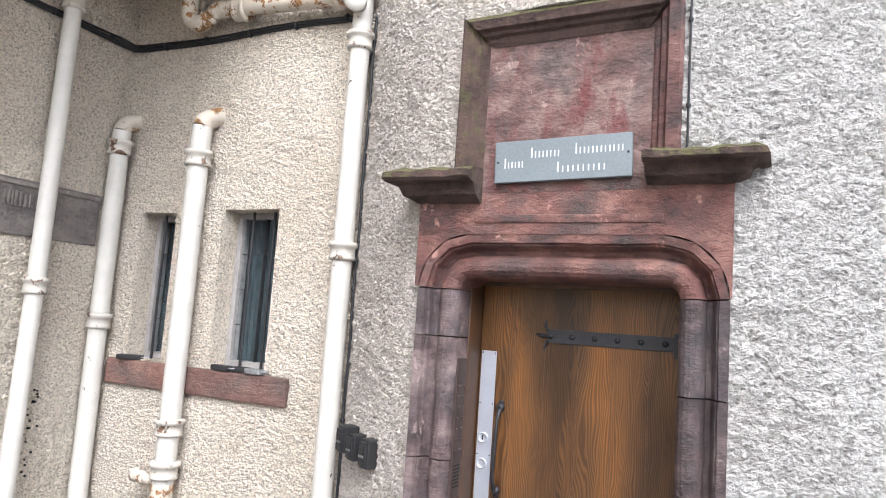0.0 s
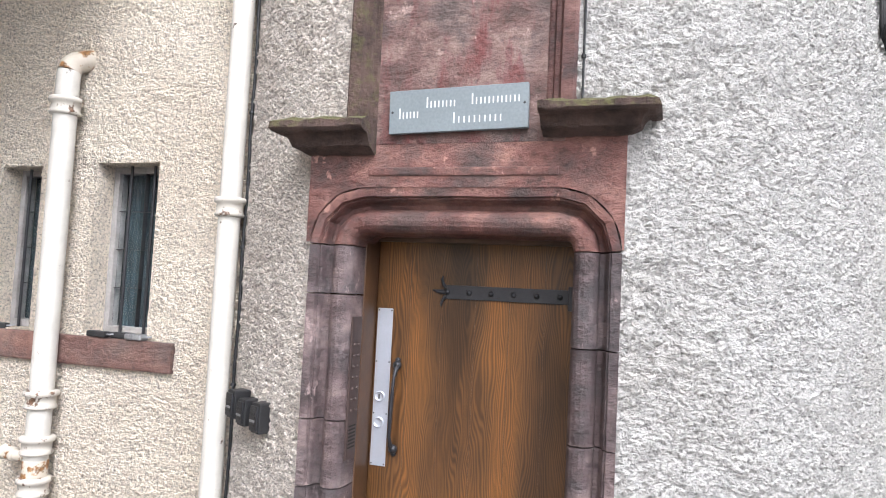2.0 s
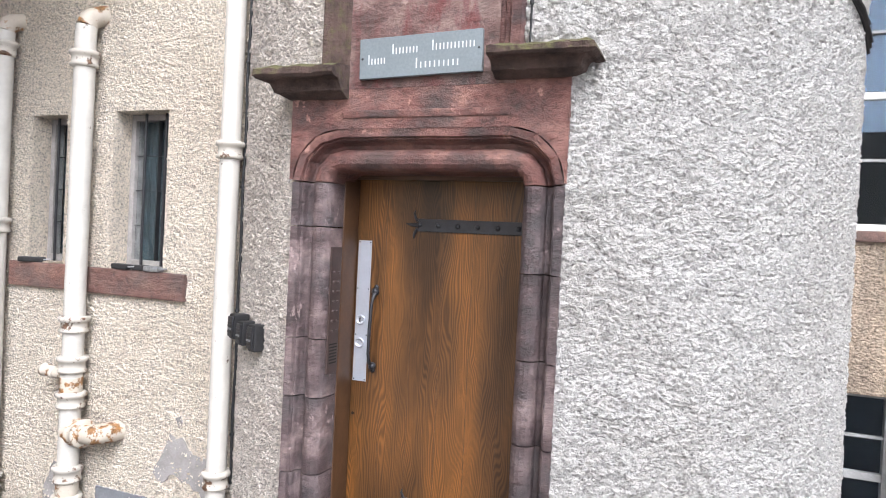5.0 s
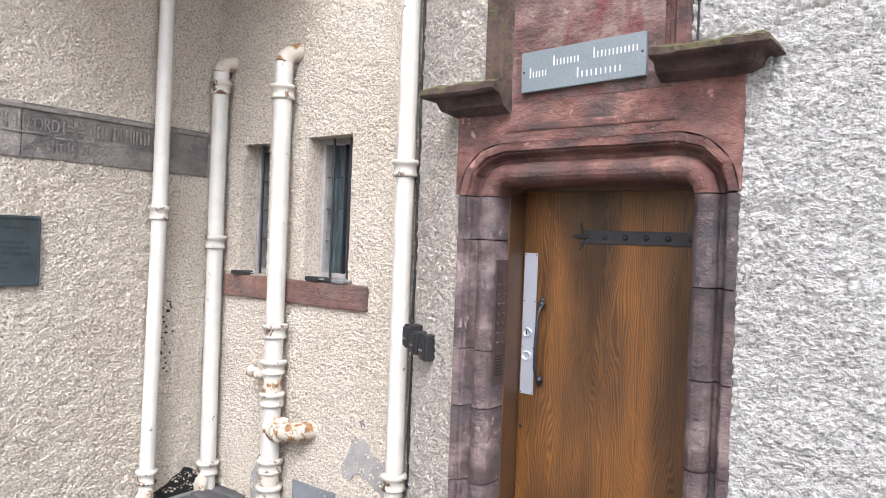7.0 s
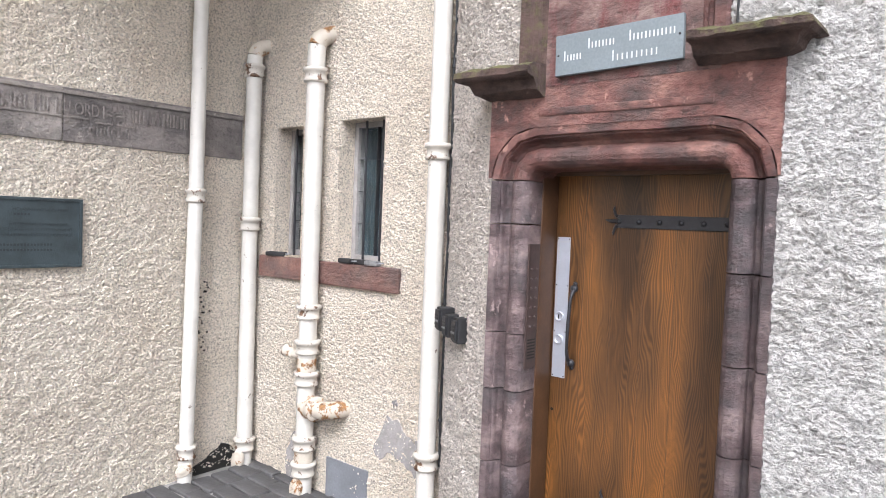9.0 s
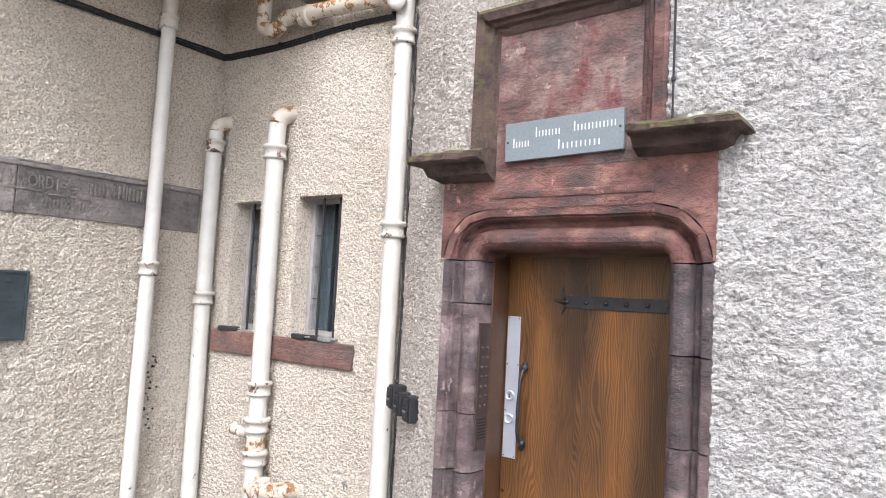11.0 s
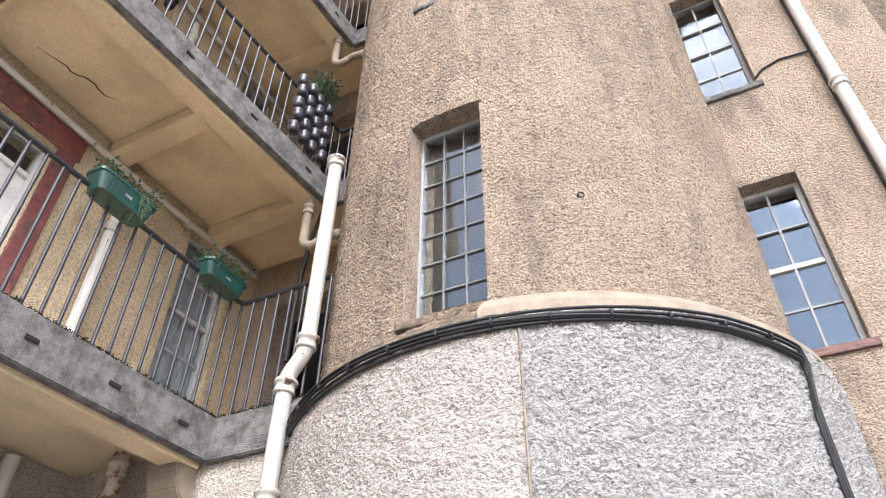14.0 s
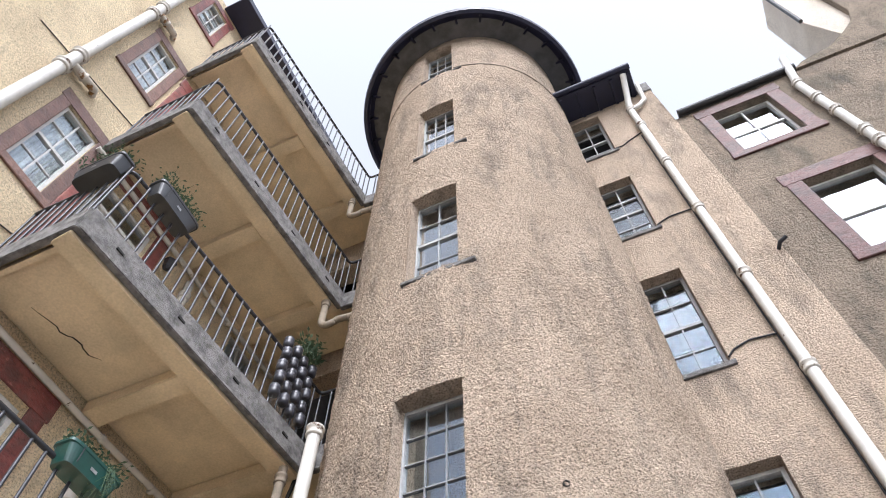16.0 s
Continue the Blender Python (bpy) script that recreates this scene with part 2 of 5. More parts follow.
structure(link("ground", mesh, PAVING), "unseen pale ground of the close, lightened to bounce light", "ground")

# windows' openings
TOWER_WINDOWS = ((4.6, 6.47), (8.2, 10.05), (11.4, 13.3), (15.02, 16.85))
B_WINDOWS = ((-4.457, -4.12, 1.37, 2.405), (-3.677, -3.21, 1.37, 2.42))
C_WINDOWS = ((0.45, 1.23, 1.85, 3.6), (0.45, 1.22, 4.85, 6.55), (0.45, 1.24, 7.78, 9.57), (0.45, 1.26, 10.62, 12.3), (0.45, 1.28, 13.36, 15.05), (0.45, 1.23, -0.3, 0.82))
PASSAGES = tuple((-4.35, -3.02, f + 0.33, f + 2.7) for f in FLOORS[:3])      # dark openings from the galleries to the stair
D_WINDOWS = ((3.11, 3.98, 8.75, 10.45), (2.87, 3.76, 11.72, 13.24))
A_DOORS = ((1.2, 2.18, 4.5, 6.95), (1.22, 2.2, 7.65, 10.12), (1.22, 2.2, 10.61, 13.1))
A_WINDOWS = ((3.87, 4.57, 5.38, 7.3), (3.95, 4.6, 8.55, 10.27), (3.95, 4.6, 11.5, 13.15), (0.35, 0.87, 8.88, 10.33), (0.33, 0.8, 12.0, 13.43), (0.31, 0.74, 15.2, 16.4))

structure(sheet("wall_west", on_a, (-4.0, 5.3), (4.32, 16.9), A_DOORS + A_WINDOWS, 0.35, YELLOW_HARL, 0.4, 0.4), "tall yellowish roughcast wall behind the galleries")
structure(sheet("wall_low_west", on_a, (0.4, BY), (-0.7, 4.315), (), 0.3, CREAM_HARL, 0.0105, 0.0105, 0.012, 38), "cream roughcast ground-floor wall")
structure(sheet("wall_low_back", on_b, (-5.05, -2.3), (-0.7, 4.315), B_WINDOWS, 0.3, CREAM_HARL, 0.0105, 0.0105, 0.012, 38), "cream roughcast wall with two small barred windows")
structure(sheet("wall_far", on_c, (AX, 2.38), (-0.7, 15.27), C_WINDOWS + PASSAGES, 0.35, TAN_HARL, 0.4, 0.4), "tan roughcast wall behind the tower")
structure(sheet("wall_far_lower", on_c, (2.38, 9.0), (-0.7, 13.6), D_WINDOWS, 0.35, GREY_HARL, 0.4, 0.4), "grey-brown weathered roughcast wall")

al, ar = arc(-1.885, RLO), arc(-0.488, RLO)
pl, pr = arc(-1.7, RLO), arc(-0.68, RLO)
structure(sheet("wall_tower_base_west", on_tower(RLO), (-1.9, pr), (-0.7, 4.36), ((al, pr, -0.8, 2.44), (pl, pr, 2.44, 3.22)), 0.3, PINK_HARL, 0.0105, 0.0105, 0.014, 33), "pinkish cream roughcast round tower base")
structure(sheet("wall_tower_base_east", on_tower(RLO), (pr, 4.2), (-0.7, 4.36), ((pr, ar, -0.8, 2.44),), 0.3, WHITE_HARL, 0.0105, 0.0105, 0.018, 31), "white roughcast round tower base")
holes = tuple((arc(-1.5, RUP), arc(-0.9, RUP), a, b) for a, b in TOWER_WINDOWS)
structure(sheet("wall_tower_upper", on_tower(RUP), (-2.0 * RUP, 2.3 * RUP), (4.3, 17.62), holes, 0.3, TAN_HARL, 0.02, 0.02, 0.017, 22), "tan roughcast round stair tower")
structure(sheet("wall_tower_rear", on_tower(RUP), (2.3 * RUP, 2 * math.pi * RUP - 2.0 * RUP), (4.3, 17.62), (), 0.3, TAN_HARL, 0.2, 0.5), "tan roughcast back of the stair tower")
structure(sheet("wall_low_south", on_a, (-4.0, 0.4), (-0.7, 4.315), (), 0.3, CREAM_HARL, 0.1, 0.1), "cream added unseen roughcast wall along the close")


# ---- more materials ----
def sandstone(name, a, b, c, grey, seed, paint=None):
    """Worn red sandstone: beds, black crust, pale spalls; each block a little different."""
    m, n, l, p = material(name)
    co = n.new("ShaderNodeTexCoord").outputs["Object"]
    info = n.new("ShaderNodeObjectInfo")
    off = n.new("ShaderNodeVectorMath")
    off.operation = "MULTIPLY_ADD"
    off.inputs[1].default_value = (1, 1, 1)
    cm = n.new("ShaderNodeCombineXYZ")
    mul = n.new("ShaderNodeMath")
    mul.operation = "MULTIPLY"
    mul.inputs[1].default_value = 37.0
    l.new(info.outputs["Random"], mul.inputs[0])
    l.new(mul.outputs[0], cm.inputs[0])
    cm.inputs[2].default_value = seed
    l.new(co, off.inputs[0])
    l.new(cm.outputs[0], off.inputs[2])
    co = off.outputs[0]
    r1 = ramp(n, [(0.34, a), (0.48, b), (0.68, c)])
    l.new(tex_noise(n, l, co, 4.5, 7, 0.6, (1, 1, 1.5)), r1.inputs[0])
    soot = ramp(n, [(0.48, (0, 0, 0)), (0.62, (0.8, 0.8, 0.8))])
    l.new(tex_noise(n, l, co, 3.1, 8, 0.65), soot.inputs[0])
    col = mixed(n, l, soot.outputs[0], r1.outputs[0], grey)
    spall = ramp(n, [(0.63, (0, 0, 0)), (0.66, (0.9, 0.9, 0.9))])
    l.new(tex_noise(n, l, co, 9.0, 6, 0.7, (1, 1, 0.7)), spall.inputs[0])
    col = mixed(n, l, spall.outputs[0], col, tuple(min(1, v * 1.25 + 0.02) for v in c))
    if paint:
        peel = ramp(n, [(0.5, (0, 0, 0)), (0.64, (0.9, 0.9, 0.9))])
        l.new(tex_noise(n, l, co, 5.5, 7, 0.7, (1.6, 1, 0.5)), peel.inputs[0])
        col = mixed(n, l, peel.outputs[0], col, paint)
    tone = ramp(n, [(0.0, (0.78, 0.76, 0.78)), (1.0, (1.22, 1.2, 1.18))])
    l.new(info.outputs["Random"], tone.inputs[0])
    col = mixed(n, l, 1.0, col, tone.outputs[0], "MULTIPLY")
    fine = tex_noise(n, l, co, 24, 9, 0.68, (1, 1, 1.4))
    g = ramp(n, [(0.33, (0.5,) * 3), (0.45, (0.95,) * 3), (0.7, (1.2,) * 3)])
    l.new(fine, g.inputs[0])
    l.new(mixed(n, l, 1.0, col, g.outputs[0], "MULTIPLY"), p.inputs["Base Color"])
    p.inputs["Roughness"].default_value = 0.5
    p.inputs["Specular IOR Level"].default_value = 0.5
    bumped(n, l, p, fine, 1.0, 0.016)
    return m


def mossy(name, base, moss):
    m, n, l, p = material(name)
    co = coords(n)
    r = ramp(n, [(0.34, tuple(v * 0.3 for v in base)), (0.58, base)])
    l.new(tex_noise(n, l, co, 7, 8, 0.7), r.inputs[0])
    geo = n.new("ShaderNodeNewGeometry")
    sx = n.new("ShaderNodeSeparateXYZ")
    l.new(geo.outputs["Normal"], sx.inputs[0])
    add = n.new("ShaderNodeMath")
    add.operation = "MULTIPLY"
    lift = n.new("ShaderNodeMath")
    lift.operation = "MULTIPLY_ADD"
    lift.inputs[1].default_value, lift.inputs[2].default_value = 0.45, 0.62
    l.new(sx.outputs[2], lift.inputs[0])
    l.new(lift.outputs[0], add.inputs[0])
    l.new(tex_noise(n, l, co, 16, 6, 0.7), add.inputs[1])
    k = ramp(n, [(0.31, (0, 0, 0)), (0.48, (1, 1, 1))])
    l.new(add.outputs[0], k.inputs[0])
    fine = tex_noise(n, l, co, 60, 7, 0.7)
    l.new(mixed(n, l, k.outputs[0], r.outputs[0], moss), p.inputs["Base Color"])
    p.inputs["Roughness"].default_value = 0.95
    bumped(n, l, p, fine, 1.0, 0.02)
    return m


def oak(name):
    """Stained oak: long cathedral grain in vertical boards, uneven tone with sky sheen painted on in streaks."""
    m, n, l, p = material(name)
    co = coords(n)
    sep = n.new("ShaderNodeSeparateXYZ")
    l.new(co, sep.inputs[0])
    warp = tex_noise(n, l, co, 2.2, 3, 0.5, (1.6, 1.0, 0.3))
    k = n.new("ShaderNodeMath")
    k.operation = "MULTIPLY_ADD"
    k.inputs[1].default_value = 0.36
    l.new(warp, k.inputs[0])
    l.new(sep.outputs[0], k.inputs[2])
    cx = n.new("ShaderNodeCombineXYZ")
    l.new(k.outputs[0], cx.inputs[0])
    wv = n.new("ShaderNodeTexWave")
    wv.inputs["Scale"].default_value, wv.inputs["Distortion"].default_value = 34, 1.6
    wv.inputs["Detail"].default_value, wv.inputs["Detail Scale"].default_value = 3, 3.0
    l.new(cx.outputs[0], wv.inputs["Vector"])
    r = ramp(n, [(0.0, (0.026, 0.012, 0.005)), (0.45, (0.08, 0.037, 0.013)), (1.0, (0.17, 0.083, 0.028))])
    pores = tex_noise(n, l, co, 30, 5, 0.6, (9, 1, 0.35))
    mx = n.new("ShaderNodeMath")
    mx.operation = "MULTIPLY_ADD"
    mx.inputs[1].default_value = 0.5
    l.new(wv.outputs["Fac"], mx.inputs[0])
    half = n.new("ShaderNodeMath")
    half.operation = "MULTIPLY"
    half.inputs[1].default_value = 0.5
    l.new(pores, half.inputs[0])
    l.new(half.outputs[0], mx.inputs[2])
    l.new(mx.outputs[0], r.inputs[0])
    # uneven stain; its brightest streaks paint in the gloss of reflected sky
    tone = ramp(n, [(0.34, (0.36, 0.34, 0.36)), (0.5, (0.9, 0.85, 0.8)), (0.66, (1.8, 1.55, 1.1))])
    l.new(tex_noise(n, l, co, 2.6, 4, 0.5, (1.5, 1, 0.35)), tone.inputs[0])
    l.new(mixed(n, l, 1.0, r.outputs[0], tone.outputs[0], "MULTIPLY"), p.inputs["Base Color"])
    p.inputs["Roughness"].default_value = 0.33
    bumped(n, l, p, pores, 0.25, 0.003)
    return m


def chipped(name, paint, under, level=0.63, rough=0.42):
    """Gloss paint on iron, chipped to rust in places."""
    m, n, l, p = material(name)
    co = coords(n)
    r = ramp(n, [(0.3, tuple(v * 0.84 for v in paint)), (0.62, paint)])
    l.new(tex_noise(n, l, co, 6, 6, 0.65), r.inputs[0])
    k = ramp(n, [(level, (0, 0, 0)), (level + 0.03, (1, 1, 1))])
    l.new(tex_noise(n, l, co, 11, 7, 0.7), k.inputs[0])
    u = ramp(n, [(0.35, tuple(v * 0.3 for v in under)), (0.62, under)])
    l.new(tex_noise(n, l, co, 40, 3), u.inputs[0])
    l.new(mixed(n, l, k.outputs[0], r.outputs[0], u.outputs[0]), p.inputs["Base Color"])
    p.inputs["Roughness"].default_value = rough
    bumped(n, l, p, tex_noise(n, l, co, 30, 5), 0.25, 0.004)
    return m


JAMB_STONE = sandstone("worn_sandstone", (0.036, 0.025, 0.026), (0.08, 0.055, 0.056), (0.21, 0.158, 0.155), (0.05, 0.044, 0.047), 1)
RED_STONE = sandstone("red_sandstone", (0.045, 0.021, 0.019), (0.11, 0.045, 0.038), (0.22, 0.115, 0.095), (0.042, 0.03, 0.029), 2)
PANEL_STONE = sandstone("painted_red_panel", (0.07, 0.04, 0.035), (0.135, 0.074, 0.063), (0.25, 0.175, 0.155), (0.05, 0.041, 0.04), 3, (0.13, 0.028, 0.028))
SILL_STONE = sandstone("red_sill_stone", (0.12, 0.062, 0.05), (0.18, 0.092, 0.074), (0.23, 0.145, 0.118), (0.11, 0.08, 0.072), 4)
BROWN_STONE = sandstone("brown_window_stone", (0.13, 0.07, 0.055), (0.175, 0.095, 0.075), (0.2, 0.115, 0.092), (0.12, 0.075, 0.06), 5)
WINDOW_STONE = sandstone("dark_red_window_stone", (0.08, 0.031, 0.026), (0.11, 0.045, 0.038), (0.125, 0.06, 0.05), (0.065, 0.036, 0.031), 8)
BAR_GREY = plain("thin_grey_bars", (0.2, 0.2, 0.205), 0.5, 0, 0.25, 8, 0.2, 60)
FRAME_GREY = plain("weathered_frame_paint", (0.36, 0.36, 0.355), 0.5, 0, 0.25, 8, 0.2, 60)
OXBLOOD = sandstone("oxblood_painted_stone", (0.16, 0.04, 0.035), (0.22, 0.06, 0.05), (0.26, 0.1, 0.08), (0.1, 0.05, 0.045), 6)
MOSS_STONE = mossy("mossy_ledge_stone", (0.105, 0.066, 0.055), (0.11, 0.105, 0.042))
FRIEZE = sandstone("grey_carved_stone", (0.12, 0.107, 0.1), (0.17, 0.152, 0.14), (0.22, 0.2, 0.185), (0.08, 0.074, 0.07), 7)
OAK = oak("stained_oak")
WEATHERED = mossy("weathered_band_render", (0.3, 0.225, 0.165), (0.13, 0.11, 0.07))
DARK_OAK = plain("dark_oak_frame", (0.085, 0.04, 0.018), 0.5, 0, 0.4, 6, 0.2, 50)
PIPE = chipped("chipped_white_pipe", (0.55, 0.53, 0.49), (0.11, 0.065, 0.04), 0.645)
COLLAR = chipped("chipped_pipe_joint", (0.5, 0.47, 0.42), (0.15, 0.08, 0.045), 0.56, 0.55)
RUSTY = chipped("rusty_white_pipe", (0.5, 0.45, 0.38), (0.3, 0.145, 0.05), 0.535, 0.6)
STEEL = plain("brushed_steel_plate", (0.58, 0.61, 0.68), 0.42, 0.6, 0.1, 5, 0.05, 200)
SIGN_GREY = plain("grey_blue_sign_paint", (0.165, 0.195, 0.21), 0.5, 0, 0.12, 5, 0.05, 80)
LETTER = plain("white_letter_paint", (0.55, 0.57, 0.57), 0.5, 0, 0.08, 20, 0.05, 80)
BRONZE = plain("dark_cast_plaque", (0.05, 0.068, 0.075), 0.45, 0.35, 0.3, 9, 0.3, 120)
BRONZE_LETTER = plain("raised_plaque_letters", (0.03, 0.04, 0.045), 0.5, 0.35, 0.2, 9, 0.2, 120)
ENTRY = plain("brown_entry_panel_metal", (0.075, 0.05, 0.046), 0.45, 0.3, 0.3, 12, 0.1, 80)
RUBBER = plain("black_rubber", (0.018, 0.018, 0.02), 0.55, 0, 0.3, 20, 0.3, 90)
SILVER = plain("worn_silver_case", (0.42, 0.43, 0.45), 0.4, 0.7, 0.4, 25, 0.2, 90)
CONCRETE = mossy("weathered_mossy_concrete", (0.235, 0.222, 0.215), (0.075, 0.078, 0.045))
GREEN_BOX = plain("dark_green_plastic", (0.007, 0.06, 0.048), 0.4, 0, 0.3, 7, 0.1, 70)
BLACK_BOX = plain("charcoal_plastic", (0.025, 0.027, 0.032), 0.4, 0, 0.3, 7, 0.1, 70)
LEAF = plain("grey_green_leaves", (0.12, 0.19, 0.11), 0.7, 0, 0.5, 30, 0.2, 90)
MOSS = plain("dark_moss", (0.05, 0.056, 0.026), 0.95, 0, 0.5, 30, 0.4, 90)
FLOWER = plain("cream_flowers", (0.75, 0.72, 0.5), 0.7)
HATCH = plain("blue_grey_slate_panel", (0.19, 0.2, 0.22), 0.6, 0, 0.25, 4, 0.2, 60)
PATCH = plain("bare_cement_patch", (0.33, 0.31, 0.3), 0.95, 0, 0.3, 9, 0.8, 60)
DOOR_WHITE = plain("white_door_paint", (0.66, 0.66, 0.65), 0.45, 0, 0.2, 4, 0.1, 60)
# near-black stands in for the dark inside slots, holes and cracks; also soil
SLOT = plain("slot_and_soil_black", (0.015, 0.014, 0.012), 0.9)
BOTTLE = plain("smoky_bottle_plastic", (0.08, 0.08, 0.095), 0.3, 0, 0.5, 18, 0.2, 40)
FROST = plain("pale_net_curtain", (0.6, 0.62, 0.62), 0.8, 0, 0.3, 12, 0.3, 50)
TARTAN = plain("dark_blind_cloth", (0.05, 0.075, 0.085), 0.9, 0, 0.45, 9, 0.3, 80)


# ---- builders ----
def window(name, label, m, w, h, cols, rows, group, recess=0.0, bar=0.022, sash=True, sill=None, frame_mat=None, curtain=None, bar_mat=None, glass_mat=None):
    """A window in its own axes: x along the wall, y into it, z up, from the middle of the opening's foot."""
    fm = frame_mat or WOODWHITE
    top = thing(name, label, "window", group)
    top.matrix_basis = m @ Matrix.Translation((0, recess, 0))
    f = 0.04
    bm = bmesh.new()
    box(bm, -w / 2, -w / 2 + f, -0.02, 0.06, 0, h, 0.004)
    box(bm, w / 2 - f, w / 2, -0.02, 0.06, 0, h, 0.004)
    box(bm, -w / 2 + f, w / 2 - f, -0.02, 0.06, h - f, h, 0.004)
    box(bm, -w / 2 + f, w / 2 - f, -0.035, 0.06, 0, f * 1.2, 0.004)
    part("window_frame", bm, fm, top)
    x0, x1, z0, z1 = -w / 2 + f, w / 2 - f, f * 1.2, h - f
    mid = (z0 + z1) / 2
    if sash:
        part("meeting_rail", boxed(x0, x1, -0.012, 0.045, mid - 0.024, mid + 0.024, bevel=0.004), fm, top)
    for i in range(1, cols):
        x = x0 + (x1 - x0) * i / cols
        part("glazing_bar", boxed(x - bar / 2, x + bar / 2, -0.004, 0.03, z0, z1), bar_mat or fm, top)
    for j in range(1, rows):
        if sash and rows % 2 == 0 and j == rows // 2:
            continue
        z = z0 + (z1 - z0) * j / rows
        part("glazing_bar", boxed(x0, x1, -0.002, 0.028, z - bar / 2, z + bar / 2), bar_mat or fm, top)
    rnd = random.Random(int(w * 1000 + h * 7000 + cols))
    for i in range(cols):
        for j in range(rows):
            a, b = x0 + (x1 - x0) * i / cols, x0 + (x1 - x0) * (i + 1) / cols
            c, d = z0 + (z1 - z0) * j / rows, z0 + (z1 - z0) * (j + 1) / rows
            ob = part("pane", boxed(-(b - a) / 2, (b - a) / 2, -0.002, 0.002, -(d - c) / 2, (d - c) / 2), glass_mat or GLASS, top)
            ob.matrix_basis = Matrix.Translation(((a + b) / 2, 0.014 + (0.012 if sash and c >= mid - 0.01 else 0), (c + d) / 2)) @ pose(0, 0, 0, rnd.uniform(-0.7, 0.7), 0, rnd.uniform(-0.7, 0.7))
            ob.visible_shadow = False
    if curtain:
        bm = bmesh.new()
        n = 24
        lo = [bm.verts.new((x0 - 0.03 + (x1 - x0 + 0.06) * k / n, 0.085 + 0.008 * math.sin(k * 2.2), z0 - 0.03)) for k in range(n + 1)]
        hi = [bm.verts.new((x0 - 0.03 + (x1 - x0 + 0.06) * k / n, 0.085 + 0.008 * math.sin(k * 2.2 + 0.4), z1 + 0.03)) for k in range(n + 1)]
        for k in range(n):
            bm.faces.new((lo[k], lo[k + 1], hi[k + 1], hi[k]))
        ob = part("curtain", bm, curtain, top)
        ob.modifiers.new("cloth", "SOLIDIFY").thickness = 0.004
    if sill:
        part("sill", boxed(-w / 2 - sill[0], w / 2 + sill[0], -recess - sill[1], 0.0, -sill[2], -0.002, bevel=0.01), sill[3], top)
    return top


def facing(x, y, z, yaw=0.0):
    return pose(x, y, z, 0, 0, yaw)


def surround(name, label, m, w, h, s, out, mat, group, sill=True, rev=0.0):
    """Dressed stones round an opening of w by h: jambs, lintel and sill, proud of the wall."""
    top = thing(name, label, "stone surround", group)
    top.matrix_basis = m
    part("jamb", boxed(-w / 2 - s, -w / 2, -out, rev, 0, h, bevel=0.012), mat, top)
    part("jamb", boxed(w / 2, w / 2 + s, -out, rev, 0, h, bevel=0.012), mat, top)
    part("lintel", boxed(-w / 2 - s * 1.15, w / 2 + s * 1.15, -out, rev, h + 0.003, h + s * 1.35, bevel=0.012), mat, top)
    if sill:
        part("sill", boxed(-w / 2 - s * 1.1, w / 2 + s * 1.1, -out - 0.02, rev, -s * 0.75, -0.003, bevel=0.012), mat, top)
    return top


def at_z(pts, z):
    for a, b in zip(pts, pts[1:]):
        if a[2] <= z <= b[2] or b[2] <= z <= a[2]:
            return Vector(a).lerp(Vector(b), (z - a[2]) / (b[2] - a[2]))
    return Vector(pts[-1])


def collar(parent, p, axis, r, mat, name="collar"):
    """A socket joint: a deep cup with two beads."""
    q = Vector((0, 0, 1)).rotation_difference(Vector(axis).normalized()).to_matrix().to_4x4()
    bm = lathe(bmesh.new(), [(r * 1.02, -0.055), (r * 1.3, -0.05), (r * 1.36, -0.038), (r * 1.22, -0.026), (r * 1.2, 0.018), (r * 1.42, 0.026), (r * 1.46, 0.042), (r * 1.38, 0.054), (r * 1.02, 0.058)], Matrix.Translation(p) @ q, 22)
    return part(name, bm, mat, parent, smooth=True)


def downpipe(name, label, pts, r, collars, mat, elbow=0, group="downpipes"):
    top = thing(name, label, "drain pipe", group)
    part("pipe", tube(bmesh.new(), pts if not elbow else pts[:-elbow], r, 22), mat, top, smooth=True)
    if elbow:
        part("elbow", tube(bmesh.new(), pts[-elbow - 1:], r, 22), RUSTY, top, "rust-stained elbow into the wall", smooth=True)
    for z in collars:
        p = at_z(pts, z)
        collar(top, p, at_z(pts, z + 0.1) - at_z(pts, z - 0.1) or (0, 0, 1), r, COLLAR if mat == PIPE else mat)
    return top


def access_plate(parent, p, normal, r, mat):
    q = Vector((0, 0, 1)).rotation_difference(Vector(normal).normalized()).to_matrix().to_4x4()
    m = Matrix.Translation(p) @ q @ Matrix.Diagonal((0.75, 1.15, 1, 1))
    part("access_plate", lathe(bmesh.new(), [(r * 0.95, -0.02), (r * 0.95, 0.004), (r * 0.8, 0.012), (r * 0.62, 0.006), (r * 0.5, 0.012), (r * 0.1, 0.013)], m, 18), mat, parent, smooth=True)


def strand_bundle(name, label, paths, r, clips, mat=None, clip=3.0):
    top = thing(name, label, "cable")
    for pts in paths:
        part("strand", tube(bmesh.new(), pts, r, 8), mat or BLACK, top, smooth=True)
    for p, d in clips:
        q = Vector((0, 0, 1)).rotation_difference(Vector(d).normalized()).to_matrix().to_4x4()
        part("clip", lathe(bmesh.new(), [(r * clip, -0.008), (r * clip * 1.1, -0.004), (r * clip * 1.1, 0.004), (r * clip, 0.008)], Matrix.Translation(p) @ q, 10), mat or IRON, top)
    return top


